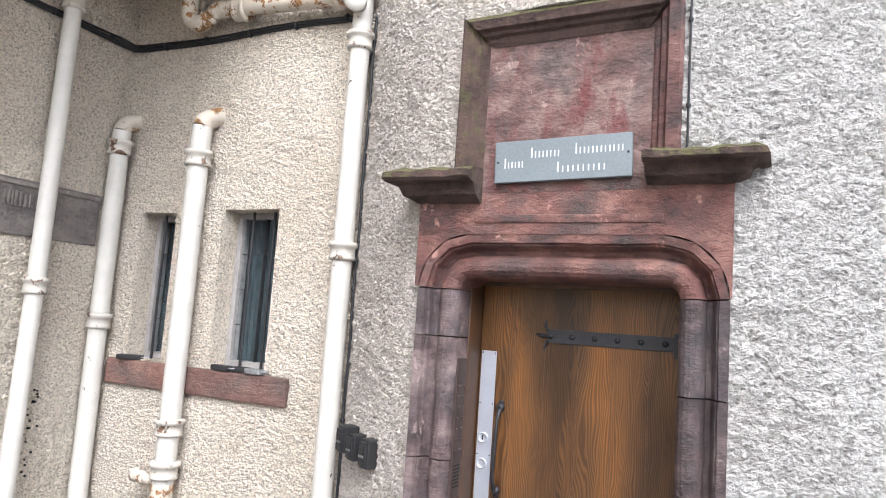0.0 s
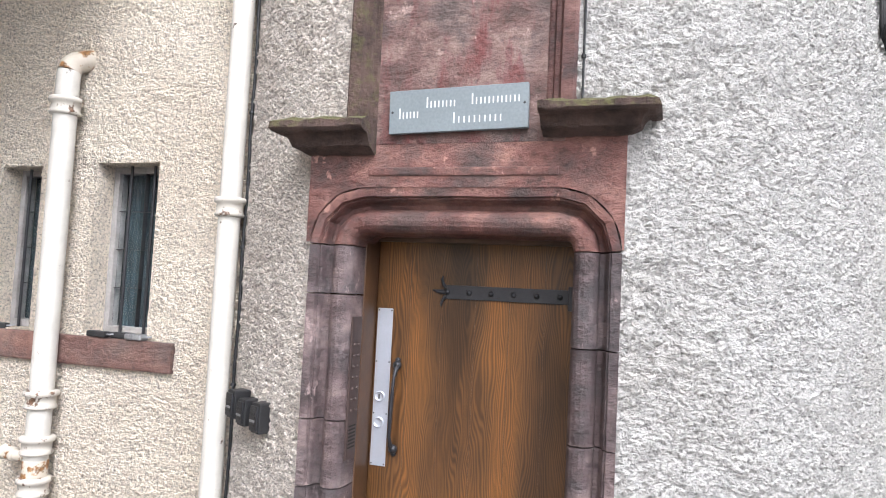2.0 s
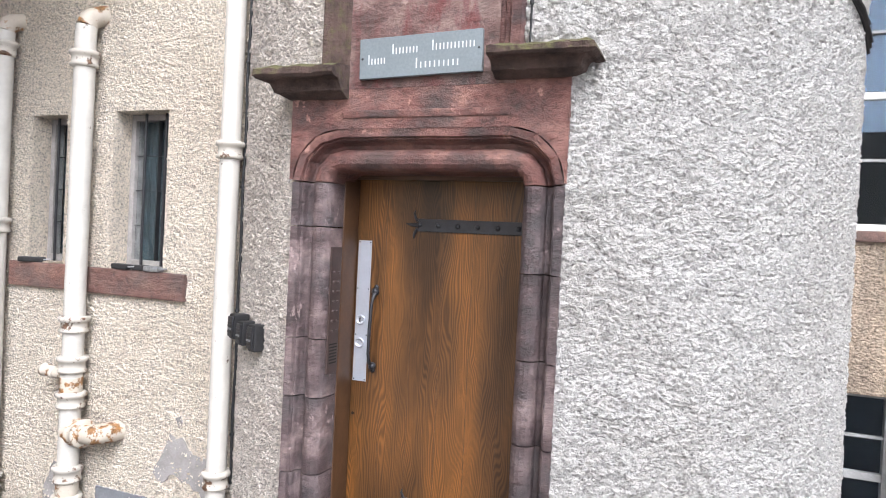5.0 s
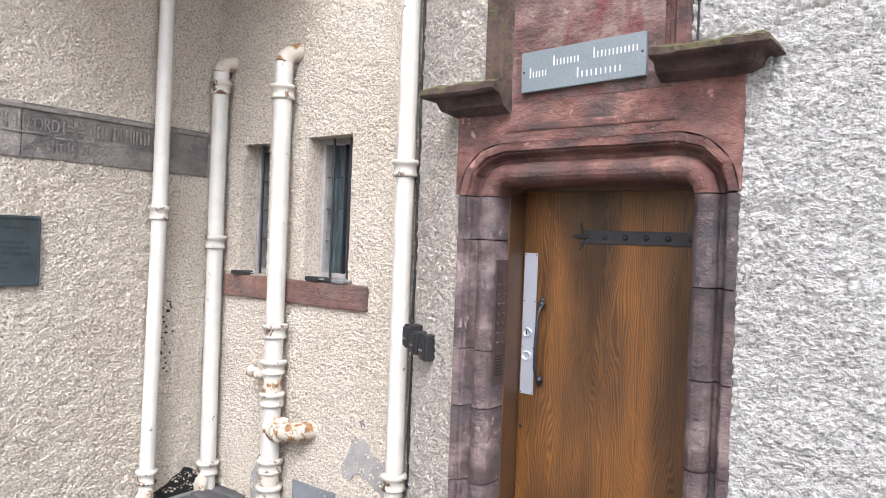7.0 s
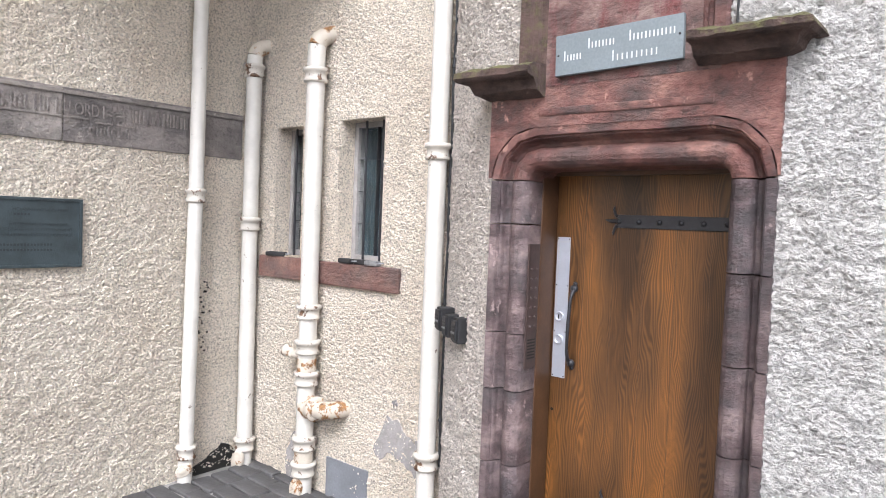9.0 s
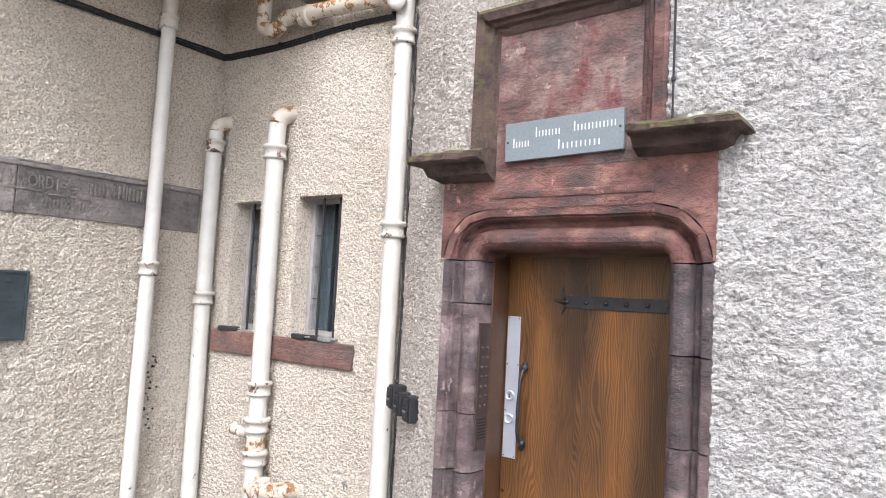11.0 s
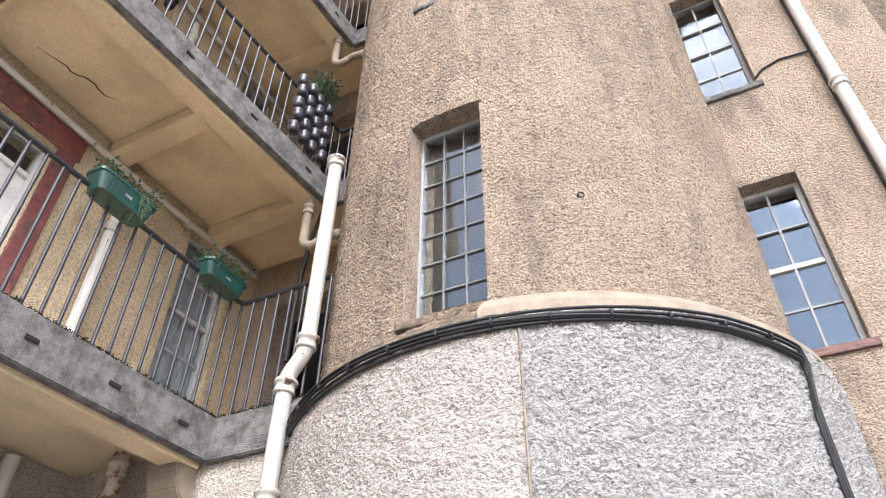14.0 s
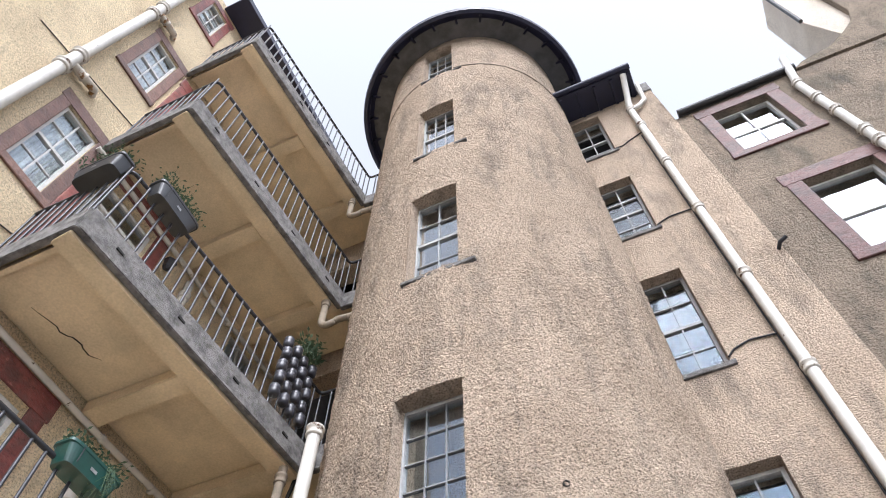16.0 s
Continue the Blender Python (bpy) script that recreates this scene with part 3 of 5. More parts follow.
# ---- added dark shells behind the openings, and unseen walls of the close ----
structure(part("dark_backing_west", boxed(AX - 1.9, AX - 1.8, -4.0, 5.3, -0.7, 16.9), DARKROOM), "added dark wall that keeps the gallery house rooms dim")
structure(part("dark_backing_far", boxed(2.4, 9.0, CY + 1.9, CY + 2.0, -0.7, 13.6), DARKROOM), "added dark wall that keeps the far house rooms dim")
structure(part("dark_backing_middle", boxed(AX, 2.395, CY + 1.9, CY + 2.0, -0.7, 15.27), DARKROOM), "added dark wall that keeps the rooms behind the tower dim")
# added to shut out sky that showed through the passages
structure(part("dark_backing_stair", boxed(AX - 0.1, AX - 0.005, CY + 0.36, CY + 1.89, -0.7, 15.27), DARKROOM), "added dark side wall that keeps sky out of the stair")
structure(part("dark_lid_middle", boxed(AX, 2.395, CY + 0.36, CY + 1.89, 15.17, 15.27), DARKROOM), "added dark lid that keeps sky out of the rooms", "roof")
structure(part("dark_lid_far", boxed(2.4, 9.0, CY + 0.36, CY + 1.89, 13.5, 13.6), DARKROOM), "added dark lid that keeps sky out of the rooms", "roof")
structure(part("dark_lid_west", boxed(AX - 1.79, AX - 0.36, -4.0, 5.3, 16.8, 16.9), DARKROOM), "added dark lid that keeps sky out of the rooms", "roof")
# added out of view: low and cream, lets sky in and bounces light
structure(sheet("unseen_bounce_wall", lambda u, v, d: (u, -13.0 - d, v), (-18, 18), (-0.7, 5.0), (), 0.3, CREAM_HARL, 1.0, 1.0), "added unseen roughcast wall that bounces light across the close")
# also added out of view, to close the west side
structure(sheet("wall_west_end", on_a, (-13.0, -4.0), (-0.7, 7.0), (), 0.3, YELLOW_HARL, 1.0, 1.0), "added unseen roughcast wall along the close")

# ---- the stone doorway ----
DX0, DX1, DTOP, DY = -1.672, -0.678, 1.985, 2.965     # clear opening between the rolls, and the face


def moulded(a0, a1, prof, steps_n, inset=0.0):
    """A stretch of the doorway's moulding, from a0 to a1 along its inner line (left jamb upwards, lintel, right jamb downwards)."""
    foot, rad = -0.45, 0.06
    left, head, qtr = DTOP - rad - foot, DX1 - DX0 - 2 * rad, rad * math.pi / 2

    def spot(s):
        if s < left:
            return Vector((DX0, 0, foot + s)), Vector((-1, 0, 0))
        s -= left
        if s < qtr:
            k = s / rad
            d = Vector((-math.cos(k), 0, math.sin(k)))
            return Vector((DX0 + rad, 0, DTOP - rad)) + rad * d, d
        s -= qtr
        if s < head:
            return Vector((DX0 + rad + s, 0, DTOP)), Vector((0, 0, 1))
        s -= head
        if s < qtr:
            k = s / rad
            d = Vector((math.sin(k), 0, math.cos(k)))
            return Vector((DX1 - rad, 0, DTOP - rad)) + rad * d, d
        s -= qtr
        return Vector((DX1, 0, DTOP - rad - s)), Vector((1, 0, 0))

    bm = bmesh.new()
    loops = []
    for k in range(steps_n + 1):
        s = a0 + inset + (a1 - a0 - 2 * inset) * k / steps_n
        p, d = spot(s)
        wob = 0.004 * noise.noise(Vector((s * 6, a0, 0)))
        loops.append([bm.verts.new(p + d * (o + wob * (1 if 0.02 < o < 0.18 else 0)) + Vector((0, DY + y, 0))) for o, y in prof])
    n = len(prof)
    for a, b in zip(loops, loops[1:]):
        for k in range(n):
            bm.faces.new((a[k], a[(k + 1) % n], b[(k + 1) % n], b[k]))
    bm.faces.new(loops[0])
    bm.faces.new(loops[-1][::-1])
    bmesh.ops.recalc_face_normals(bm, faces=bm.faces)
    return bm


roll = [(0.055 - 0.055 * math.cos(a), 0.045 - 0.06 * math.sin(a)) for a in (k * math.pi / 8 for k in range(9))]
PROF = [(0.012, 0.28), (0.0, 0.26)] + [(o, y + 0.02) for o, y in roll] + [(0.118, 0.062), (0.13, 0.056), (0.141, 0.038), (0.146, 0.014), (0.152, 0.004), (0.158, 0.006), (0.163, -0.012), (0.2, -0.017), (0.2, 0.28)]
doorway = thing("stone_doorway", "worn red sandstone doorway with a rolled moulding", "doorway")
LJ, HEAD = DTOP - 0.06 + 0.45, DX1 - DX0 - 0.12
Q = 0.06 * math.pi / 2
for z0, z1 in ((-0.45, 0.06), (0.06, 0.44), (0.44, 0.83), (0.83, 1.13), (1.13, 1.7), (1.7, 1.925)):
    part("jamb_stone", moulded(z0 + 0.45, z1 + 0.45, PROF, 8, 0.003), JAMB_STONE, doorway, smooth=False)
total = 2 * LJ + 2 * Q + HEAD
for z0, z1 in ((-0.45, 0.3), (0.3, 0.76), (0.76, 1.14), (1.14, 1.53), (1.53, 1.925)):
    part("jamb_stone", moulded(total - z1 - 0.45, total - z0 - 0.45, PROF, 8, 0.003), JAMB_STONE, doorway)
part("lintel_moulding", moulded(LJ, LJ + 2 * Q + HEAD, PROF, 34, 0.0012), RED_STONE, doorway, "purple-red rolled lintel")
bm = bmesh.new()
arch = [(-1.89, DTOP - 0.05)] + [(DX0 + 0.06 - 0.26 * math.cos(k * math.pi / 16), DTOP - 0.06 + 0.26 * math.sin(k * math.pi / 16)) for k in range(9)]
arch += [(DX1 - 0.06 + 0.26 * math.sin(k * math.pi / 16), DTOP - 0.06 + 0.26 * math.cos(k * math.pi / 16)) for k in range(9)] + [(-0.472, DTOP - 0.05)]
arch[1], arch[-2] = (DX0 - 0.2, DTOP - 0.05), (DX1 + 0.2, DTOP - 0.05)
cols = [[bm.verts.new((x, y, z)) for y, z in ((2.945, z0), (2.945, 2.425), (3.25, 2.425), (3.25, z0))] for x, z0 in arch]
for c, d in zip(cols, cols[1:]):
    for k in range(4):
        bm.faces.new((c[k], c[(k + 1) % 4], d[(k + 1) % 4], d[k]))
bm.faces.new(cols[0])
bm.faces.new(cols[-1][::-1])
bmesh.ops.recalc_face_normals(bm, faces=bm.faces)
part("lintel_block", bm, RED_STONE, doorway)
bm = boxed(-1.6, -0.74, 2.937, 2.96, 2.235, 2.275, bevel=0.011)
part("worn_fillet", bm, RED_STONE, doorway)
part("threshold", boxed(DX0 - 0.1, DX1 + 0.1, 2.92, 3.32, -0.47, -0.37, bevel=0.015), JAMB_STONE, doorway)


def profile_bar(p0, p1, out_dir, prof, mat, parent, name):
    """A straight moulding from p0 to p1. prof: (outwards from the panel's edge, towards the viewer)."""
    bm = bmesh.new()
    loops = []
    for p, ex in ((p0, -1), (p1, 1)):
        along = (Vector(p1) - Vector(p0)).normalized()
        loops.append([bm.verts.new(Vector(p) + along * ex * o * (1 if out_dir[2] or ex > 0 else 0) + Vector(out_dir) * o + Vector((0, -y, 0))) for o, y in prof])
    n = len(prof)
    for k in range(n):
        bm.faces.new((loops[0][k], loops[0][(k + 1) % n], loops[1][(k + 1) % n], loops[1][k]))
    bm.faces.new(loops[0])
    bm.faces.new(loops[1][::-1])
    bmesh.ops.recalc_face_normals(bm, faces=bm.faces)
    return part(name, bm, mat, parent)


panel = thing("stone_panel", "weathered red painted stone panel in a moulded frame", "stone panel")
part("panel", boxed(-1.66, -0.72, 2.942, 3.2, 2.379, 3.16), PANEL_STONE, panel)
FP = [(0.0, -0.12), (0.0, 0.0), (0.012, 0.01), (0.03, 0.014), (0.04, 0.034), (0.06, 0.04), (0.072, 0.062), (0.12, 0.068), (0.132, 0.055), (0.135, -0.12)]
TOPP = [(-0.02, -0.12), (-0.02, 0.008), (0.0, 0.02), (0.018, 0.024), (0.026, 0.046), (0.042, 0.052), (0.05, 0.078), (0.09, 0.088), (0.114, 0.07), (0.118, -0.12)]
profile_bar((-1.562, 2.945, 2.46), (-1.562, 2.945, 3.1), (-1, 0, 0), FP, MOSS_STONE, panel, "frame_side")
profile_bar((-0.808, 2.945, 2.46), (-0.808, 2.945, 3.1), (1, 0, 0), FP, RED_STONE, panel, "frame_side")
profile_bar((-1.562, 2.945, 3.102), (-0.808, 2.945, 3.112), (0, 0, 1), TOPP, MOSS_STONE, panel, "frame_head")


def ledge(x0, x1, z, tip):
    """A moulded drip ledge at the panel's foot; tip: which end runs out to a point."""
    prof = [(0.014, -0.15), (0.016, 0.03), (0.006, 0.12), (-0.018, 0.165), (-0.05, 0.168), (-0.062, 0.155), (-0.066, 0.118), (-0.076, 0.104), (-0.1, 0.088), (-0.122, 0.08), (-0.128, 0.062), (-0.15, 0.02), (-0.156, -0.15)]
    bm = bmesh.new()
    loops = []
    n = 24
    inner, outer = (x0, x1) if tip > 0 else (x1, x0)
    for k in range(n + 2):
        loop = []
        for i, (dz, y) in enumerate(prof):
            end = outer - tip * (0.168 - max(y, 0.0)) * 0.85 - tip * 0.012 * (k >= n) * (1 + noise.noise(Vector((i, x0, 1)) * 0.9))
            x = inner + (end - inner) * min(1.0, k / n)
            q = Vector((x * 11, i * 0.45, x0))
            wear = 0.008 * noise.noise(q) + 0.006 * noise.noise(q * 3.1)
            loop.append(bm.verts.new((x, DY - 0.02 - (y + wear if y > 0 and k <= n else -0.15), z + dz * (0.8 if tip > 0 else 0.95) + 0.8 * wear)))
        loops.append(loop)
    m = len(prof)
    for a, b in zip(loops, loops[1:]):
        for k in range(m):
            bm.faces.new((a[k], a[(k + 1) % m], b[(k + 1) % m], b[k]))
    bm.faces.new(loops[0])
    bm.faces.new(loops[-1][::-1])
    bmesh.ops.recalc_face_normals(bm, faces=bm.faces)
    return part("ledge", bm, MOSS_STONE, panel, "mossy moulded drip ledge")


ledge(-2.035, -1.565, 2.475, -1)
ledge(-0.81, -0.335, 2.515, 1)

# the sign: a plain board with bars for its writing
sign = thing("name_sign", "grey-blue painted sign board with white lettering bars", "sign")
sign.matrix_basis = pose(-1.185, 2.925, 2.52, 0, -1.4, 0)
part("board", boxed(-0.312, 0.312, -0.012, 0.012, -0.096, 0.096, bevel=0.003), SIGN_GREY, sign)
for x0, x1, z, n in ((-0.137, 0.005, 0.012, 4), (0.067, 0.288, 0.016, 6), (-0.264, -0.164, -0.03, 3), (-0.014, 0.215, -0.062, 5)):
    for k in range(n):
        x, step = x0 + (x1 - x0) * k / n, (x1 - x0) / n
        tall = 0.046 if k == 0 else 0.028
        part("lettering_bar", boxed(x, x + 0.006, -0.0145, -0.0121, z, z + tall), LETTER, sign)
        part("lettering_bar", boxed(x + step * 0.5, x + step * 0.5 + 0.005, -0.0145, -0.0121, z, z + 0.028), LETTER, sign)
for x, z in ((-0.296, 0.0), (0.296, 0.01)):
    part("screw", lathe(bmesh.new(), [(0.006, 0), (0.005, 0.003), (0.001, 0.004)], pose(x, -0.012, z, 90, 0, 0), 10), IRON, sign)

# the door
DZ = 3.28
door = thing("door", "stained oak door with black iron straps, shut", "door")
part("leaf", boxed(-1.665, -0.68, DZ, DZ + 0.05, -0.36, 1.985, bevel=0.004), OAK, door)
bm = bmesh.new()
for k in range(1, 6):
    x = -1.665 + 0.985 * k / 6 + 0.01
    box(bm, x - 0.0015, x + 0.0015, DZ - 0.0012, DZ + 0.004, -0.35, 1.975)
part("board_joints", bm, DARK_OAK, door)
bm = bmesh.new()
box(bm, -1.74, -1.668, 3.2, 3.36, -0.37, 2.06, 0.006)
box(bm, -0.675, -0.6, 3.2, 3.36, -0.37, 2.06, 0.006)
box(bm, -1.666, -0.677, 3.2, 3.36, 1.99, 2.06, 0.006)
box(bm, -1.71, -1.676, 3.14, 3.198, 0.9, 1.99, 0.004)
part("door_frame", bm, DARK_OAK, door)
part("door_lining", boxed(-1.69, -1.666, 3.13, 3.278, -0.37, 1.96, bevel=0.004), DARK_OAK, door, "dark oak lining of the reveal")
part("door_frame_bead", boxed(-1.667, -0.676, 3.225, 3.262, 1.965, 1.989, bevel=0.004), DARK_OAK, door)


def strap(z, whole=True):
    bm = bmesh.new()
    y0, y1 = DZ - 0.009, DZ - 0.001
    box(bm, -1.31, -0.7, y0, y1, z - 0.033, z + 0.033, 0.003)
    tube(bm, [(-1.31, DZ - 0.006, z + 0.02), (-1.322, DZ - 0.007, z + 0.035), (-1.33, DZ - 0.008, z + 0.06), (-1.325, DZ - 0.008, z + 0.075)], [0.009, 0.008, 0.006, 0.003], 8)
    tube(bm, [(-1.31, DZ - 0.006, z - 0.02), (-1.322, DZ - 0.007, z - 0.035), (-1.33, DZ - 0.008, z - 0.06), (-1.328, DZ - 0.008, z - 0.072)], [0.009, 0.008, 0.006, 0.003], 8)
    tube(bm, [(-1.31, DZ - 0.006, z), (-1.345, DZ - 0.007, z), (-1.375, DZ - 0.008, z + 0.006)], [0.012, 0.01, 0.003], 8)
    ob = part("strap_hinge", bm, IRON, door)
    for k in range(6):
        part("stud", lathe(bmesh.new(), [(0.014, 0), (0.013, 0.006), (0.008, 0.011), (0.002, 0.013)], pose(-1.3 + k * 0.107, DZ - 0.009, z, 90, 0, 0), 12), IRON, ob, smooth=True)
    part("hinge_knuckle", boxed(-0.725, -0.68, DZ - 0.04, DZ - 0.0095, z - 0.06, z + 0.05, bevel=0.006), IRON, ob)


strap(1.735)
strap(0.27)
plate = part("lock_plate", boxed(-1.655, -1.575, DZ - 0.004, DZ - 0.0005, 0.88, 1.64, bevel=0.001), STEEL, door, "brushed steel lock plate")
for z, r in ((1.212, 0.026), (1.087, 0.026)):
    m = pose(-1.62, DZ - 0.004, z, 90, 0, 0)
    part("lock_cylinder", lathe(bmesh.new(), [(r, 0), (r, 0.008), (r * 0.86, 0.012), (r * 0.8, 0.009), (r * 0.2, 0.0095)], m, 22), STEEL, plate, smooth=True)
part("keyway", boxed(-1.623, -1.617, DZ - 0.0162, DZ - 0.0132, 1.2, 1.224), SLOT, plate)
for x in (-1.648, -1.582):
    for z in (0.89, 1.13, 1.38, 1.63):
        part("screw", lathe(bmesh.new(), [(0.004, 0), (0.0035, 0.002), (0.001, 0.0025)], pose(x, DZ - 0.004, z, 90, 0, 0), 8), IRON, plate)
bm = bmesh.new()
pts = [(-1.532, DZ - 0.01, 1.365), (-1.532, DZ - 0.035, 1.35), (-1.535, DZ - 0.05, 1.31), (-1.541, DZ - 0.052, 1.17), (-1.544, DZ - 0.05, 1.04), (-1.542, DZ - 0.035, 0.99), (-1.54, DZ - 0.01, 0.975)]
tube(bm, pts, [0.012, 0.011, 0.008, 0.01, 0.008, 0.011, 0.012], 10)
for z in (1.37, 0.97):
    lathe(bm, [(0.016, 0), (0.022, 0.01), (0.02, 0.022), (0.008, 0.03)], pose(-1.535, DZ, z, 90, 0, 0), 14)
    lathe(bm, [(0.012, 0), (0.013, 0.008), (0.004, 0.012)], pose(-1.535, DZ, z + (0.024 if z > 1.2 else -0.024), 90, 0, 0), 12)
part("pull_handle", bm, IRON, door, "twisted black iron pull handle", smooth=True)
part("old_keyhole", lathe(bmesh.new(), [(0.009, 0), (0.006, 0.001)], pose(-1.645, DZ - 0.0006, 0.7, 90, 0, 0), 10), SLOT, door)
phone = thing("entry_phone", "brown metal door entry panel in the door reveal", "entry phone")
part("plate", boxed(-1.69, -1.664, 3.02, 3.12, 0.95, 1.6, bevel=0.002), ENTRY, phone)
for k in range(7):
    part("grille_slot", boxed(-1.6638, -1.6625, 3.035, 3.105, 1.0 + k * 0.016, 1.007 + k * 0.016), SLOT, phone)
for i in range(2):
    for j in range(7):
        part("call_button", lathe(bmesh.new(), [(0.008, 0), (0.007, 0.004), (0.002, 0.005)], pose(-1.664, 3.05 + 0.045 * i, 1.17 + 0.05 * j, 0, 90, 0), 10), ENTRY, phone, smooth=True)

# key safes by the door
for k, (x, y, z, s) in enumerate(((-2.385, 3.215, 1.14, 1.15), (-2.29, 3.165, 1.115, 1.08), (-2.175, 3.12, 1.105, 1.2))):
    safe = thing("key_safe", "black combination key safe screwed to the wall", "key safe", "key safes")
    safe.matrix_basis = pose(x, y, z - 0.03, 0, 0, -28) @ Matrix.Scale(s, 4)
    part("case", boxed(-0.034, 0.034, -0.03, 0.05, -0.062, 0.062, bevel=0.008), RUBBER, safe)
    part("front", boxed(-0.028, 0.028, -0.04, -0.03, -0.05, 0.05, bevel=0.004), IRON, safe)
    for j in range(4):
        part("dial", boxed(-0.02, 0.02, -0.044, -0.041, -0.03 + j * 0.015, -0.02 + j * 0.015, bevel=0.001), SILVER if j == 1 else RUBBER, safe)

# ---- the low back wall: two small barred windows on one sill ----
for x0, x1, z0, z1 in B_WINDOWS:
    win = window("barred_window", "small dark barred window in a deep reveal", facing((x0 + x1) / 2, BY, z0), x1 - x0, z1 - z0, 2, 4, "barred windows", 0.16, 0.004, False, None, PATCH, TARTAN, RUBBER, DIM_GLASS)
    for k in (0.36, 0.74):
        x = (x0 - x1) / 2 + (x1 - x0) * k
        part("bar", tube(bmesh.new(), [(x, -0.055, -0.02), (x, -0.055, z1 - z0)], 0.0095, 10), IRON, win, smooth=True)
sill = thing("window_sill", "long red sandstone window sill", "window sill")
part("sill_stone", boxed(-4.62, -3.89, BY - 0.035, BY + 0.25, 1.185, 1.36, bevel=0.012), SILL_STONE, sill)
part("sill_stone", boxed(-3.885, -3.005, BY - 0.035, BY + 0.25, 1.182, 1.358, bevel=0.012), SILL_STONE, sill)
for x, y, rz, l, mat in ((-4.4, 3.46, 20, 0.18, RUBBER), (-3.55, 3.465, -8, 0.16, RUBBER), (-3.4, 3.48, 4, 0.13, RUBBER), (-3.27, 3.46, -3, 0.13, SILVER)):
    safe = thing("sill_key_safe", "black key safe lying on the stone sill", "key safe", "key safes on the sill")
    safe.matrix_basis = pose(x, y, 1.36, 0, 0, rz)
    part("case", boxed(-l / 2, l / 2, -0.03, 0.03, 0.0, 0.036, bevel=0.01), mat, safe)
    part("shackle", tube(bmesh.new(), [(l / 2 - 0.01, -0.012, 0.02), (l / 2 + 0.03, -0.012, 0.022), (l / 2 + 0.045, 0.004, 0.024), (l / 2 + 0.03, 0.018, 0.022), (l / 2 - 0.01, 0.018, 0.02)], 0.005, 8), SILVER, safe, smooth=True)
hatch = thing("wall_hatch", "blue-grey slate panel low in the wall", "wall panel")
part("panel", boxed(-3.71, -3.26, BY - 0.012, BY + 0.02, -0.5, -0.13, bevel=0.004), HATCH, hatch)


def blot(name, pts, at, mat, label):
    """An uneven thin patch on a wall: points round its edge."""
    bm = bmesh.new()
    ring = []
    n = len(pts)
    for k in range(n * 5):
        a, b = pts[k // 5], pts[(k // 5 + 1) % n]
        t = (k % 5) / 5
        u, v = a[0] + (b[0] - a[0]) * t, a[1] + (b[1] - a[1]) * t
        ring.append((u + 0.02 * noise.noise(Vector((u * 19, v * 19, 1))), v + 0.02 * noise.noise(Vector((u * 19, v * 19, 9)))))
    fr = [bm.verts.new(at(u, v, -0.007)) for u, v in ring]
    bk = [bm.verts.new(at(u, v, 0.01)) for u, v in ring]
    bm.faces.new(fr)
    for k in range(len(ring)):
        j = (k + 1) % len(ring)
        bm.faces.new((fr[k], bk[k], bk[j], fr[j]))
    bmesh.ops.triangulate(bm, faces=bm.faces[:1])
    bmesh.ops.recalc_face_normals(bm, faces=bm.faces)
    return structure(part(name, bm, mat), label, "wall patch")


blot("cement_patch", [(-3.22, 0.04), (-3.08, 0.31), (-2.98, 0.3), (-2.9, 0.21), (-2.7, 0.2), (-2.7, -0.2), (-2.83, -0.02), (-2.92, 0.02), (-3.05, 0.06), (-3.14, -0.02)], on_b, PATCH, "bare grey cement where the roughcast has fallen")
blot("cement_patch", [(-4.22, -0.25), (-4.12, -0.04), (-4.0, -0.05), (-3.95, -0.45), (-4.2, -0.45)], on_b, PATCH, "bare grey cement low on the wall")
blot("cement_patch", [(-3.05, 0.42), (-3.01, 0.44), (-2.97, 0.41), (-3.01, 0.37)], on_b, PATCH, "small cement repair in the roughcast")
blot("wall_hollow", [(2.85, -0.5), (2.95, -0.36), (3.08, -0.32), (3.22, -0.22), (3.36, -0.3), (3.42, -0.5)], on_a, SLOT, "dark broken plaster at the wall's foot")
blot("wall_hollow", [(1.72, -0.5), (1.74, -0.38), (1.84, -0.33), (1.92, -0.4), (1.9, -0.5)], on_a, PATCH, "broken plaster at the wall's foot")
holes_at = random.Random(4)
for k in range(26):
    u, v = holes_at.gauss(3.01, 0.035), holes_at.uniform(0.55, 1.18)
    xw = on_a(u, v, 0)[0]
    ob = part("plaster_chip", boxed(xw - 0.004, xw + 0.009, u - 0.006, u + 0.007, v - 0.006, v + 0.008, bevel=0.002), SLOT)
    tagged(ob, "small dark chip in the cream roughcast", "chip", "chips in the roughcast")

# ---- pipes in the corner ----
pa = [(-4.655, 2.84, -0.45), (-4.66, 2.85, -0.2), (-4.66, 2.88, 1.82), (-4.66, 2.89, 3.76), (-4.66, 2.89, 4.25)]
p = downpipe("downpipe", "white painted iron downpipe on the cream wall", pa, 0.056, (-0.19, 1.82, 3.76), PIPE)
access_plate(p, (-4.62, 2.81, -0.32), (1, -0.7, 0), 0.066, RUSTY)
pb = [(-4.66, 3.38, -0.48), (-4.665, 3.38, 1.61), (-4.66, 3.38, 2.89)]
pb += [Vector(v) for v in bend((-4.66, 3.38, 2.89), (-4.655, 3.38, 3.06), (-4.63, 3.56, 3.1), 0.09)] + [(-4.63, 3.52, 3.1)]
p = downpipe("soil_pipe", "white painted soil pipe bent into the wall at its top", pb, 0.064, (-0.24, 1.61, 2.87), PIPE, 7)
access_plate(p, (-4.64, 3.3, -0.36), (0.3, -1, 0), 0.08, RUSTY)
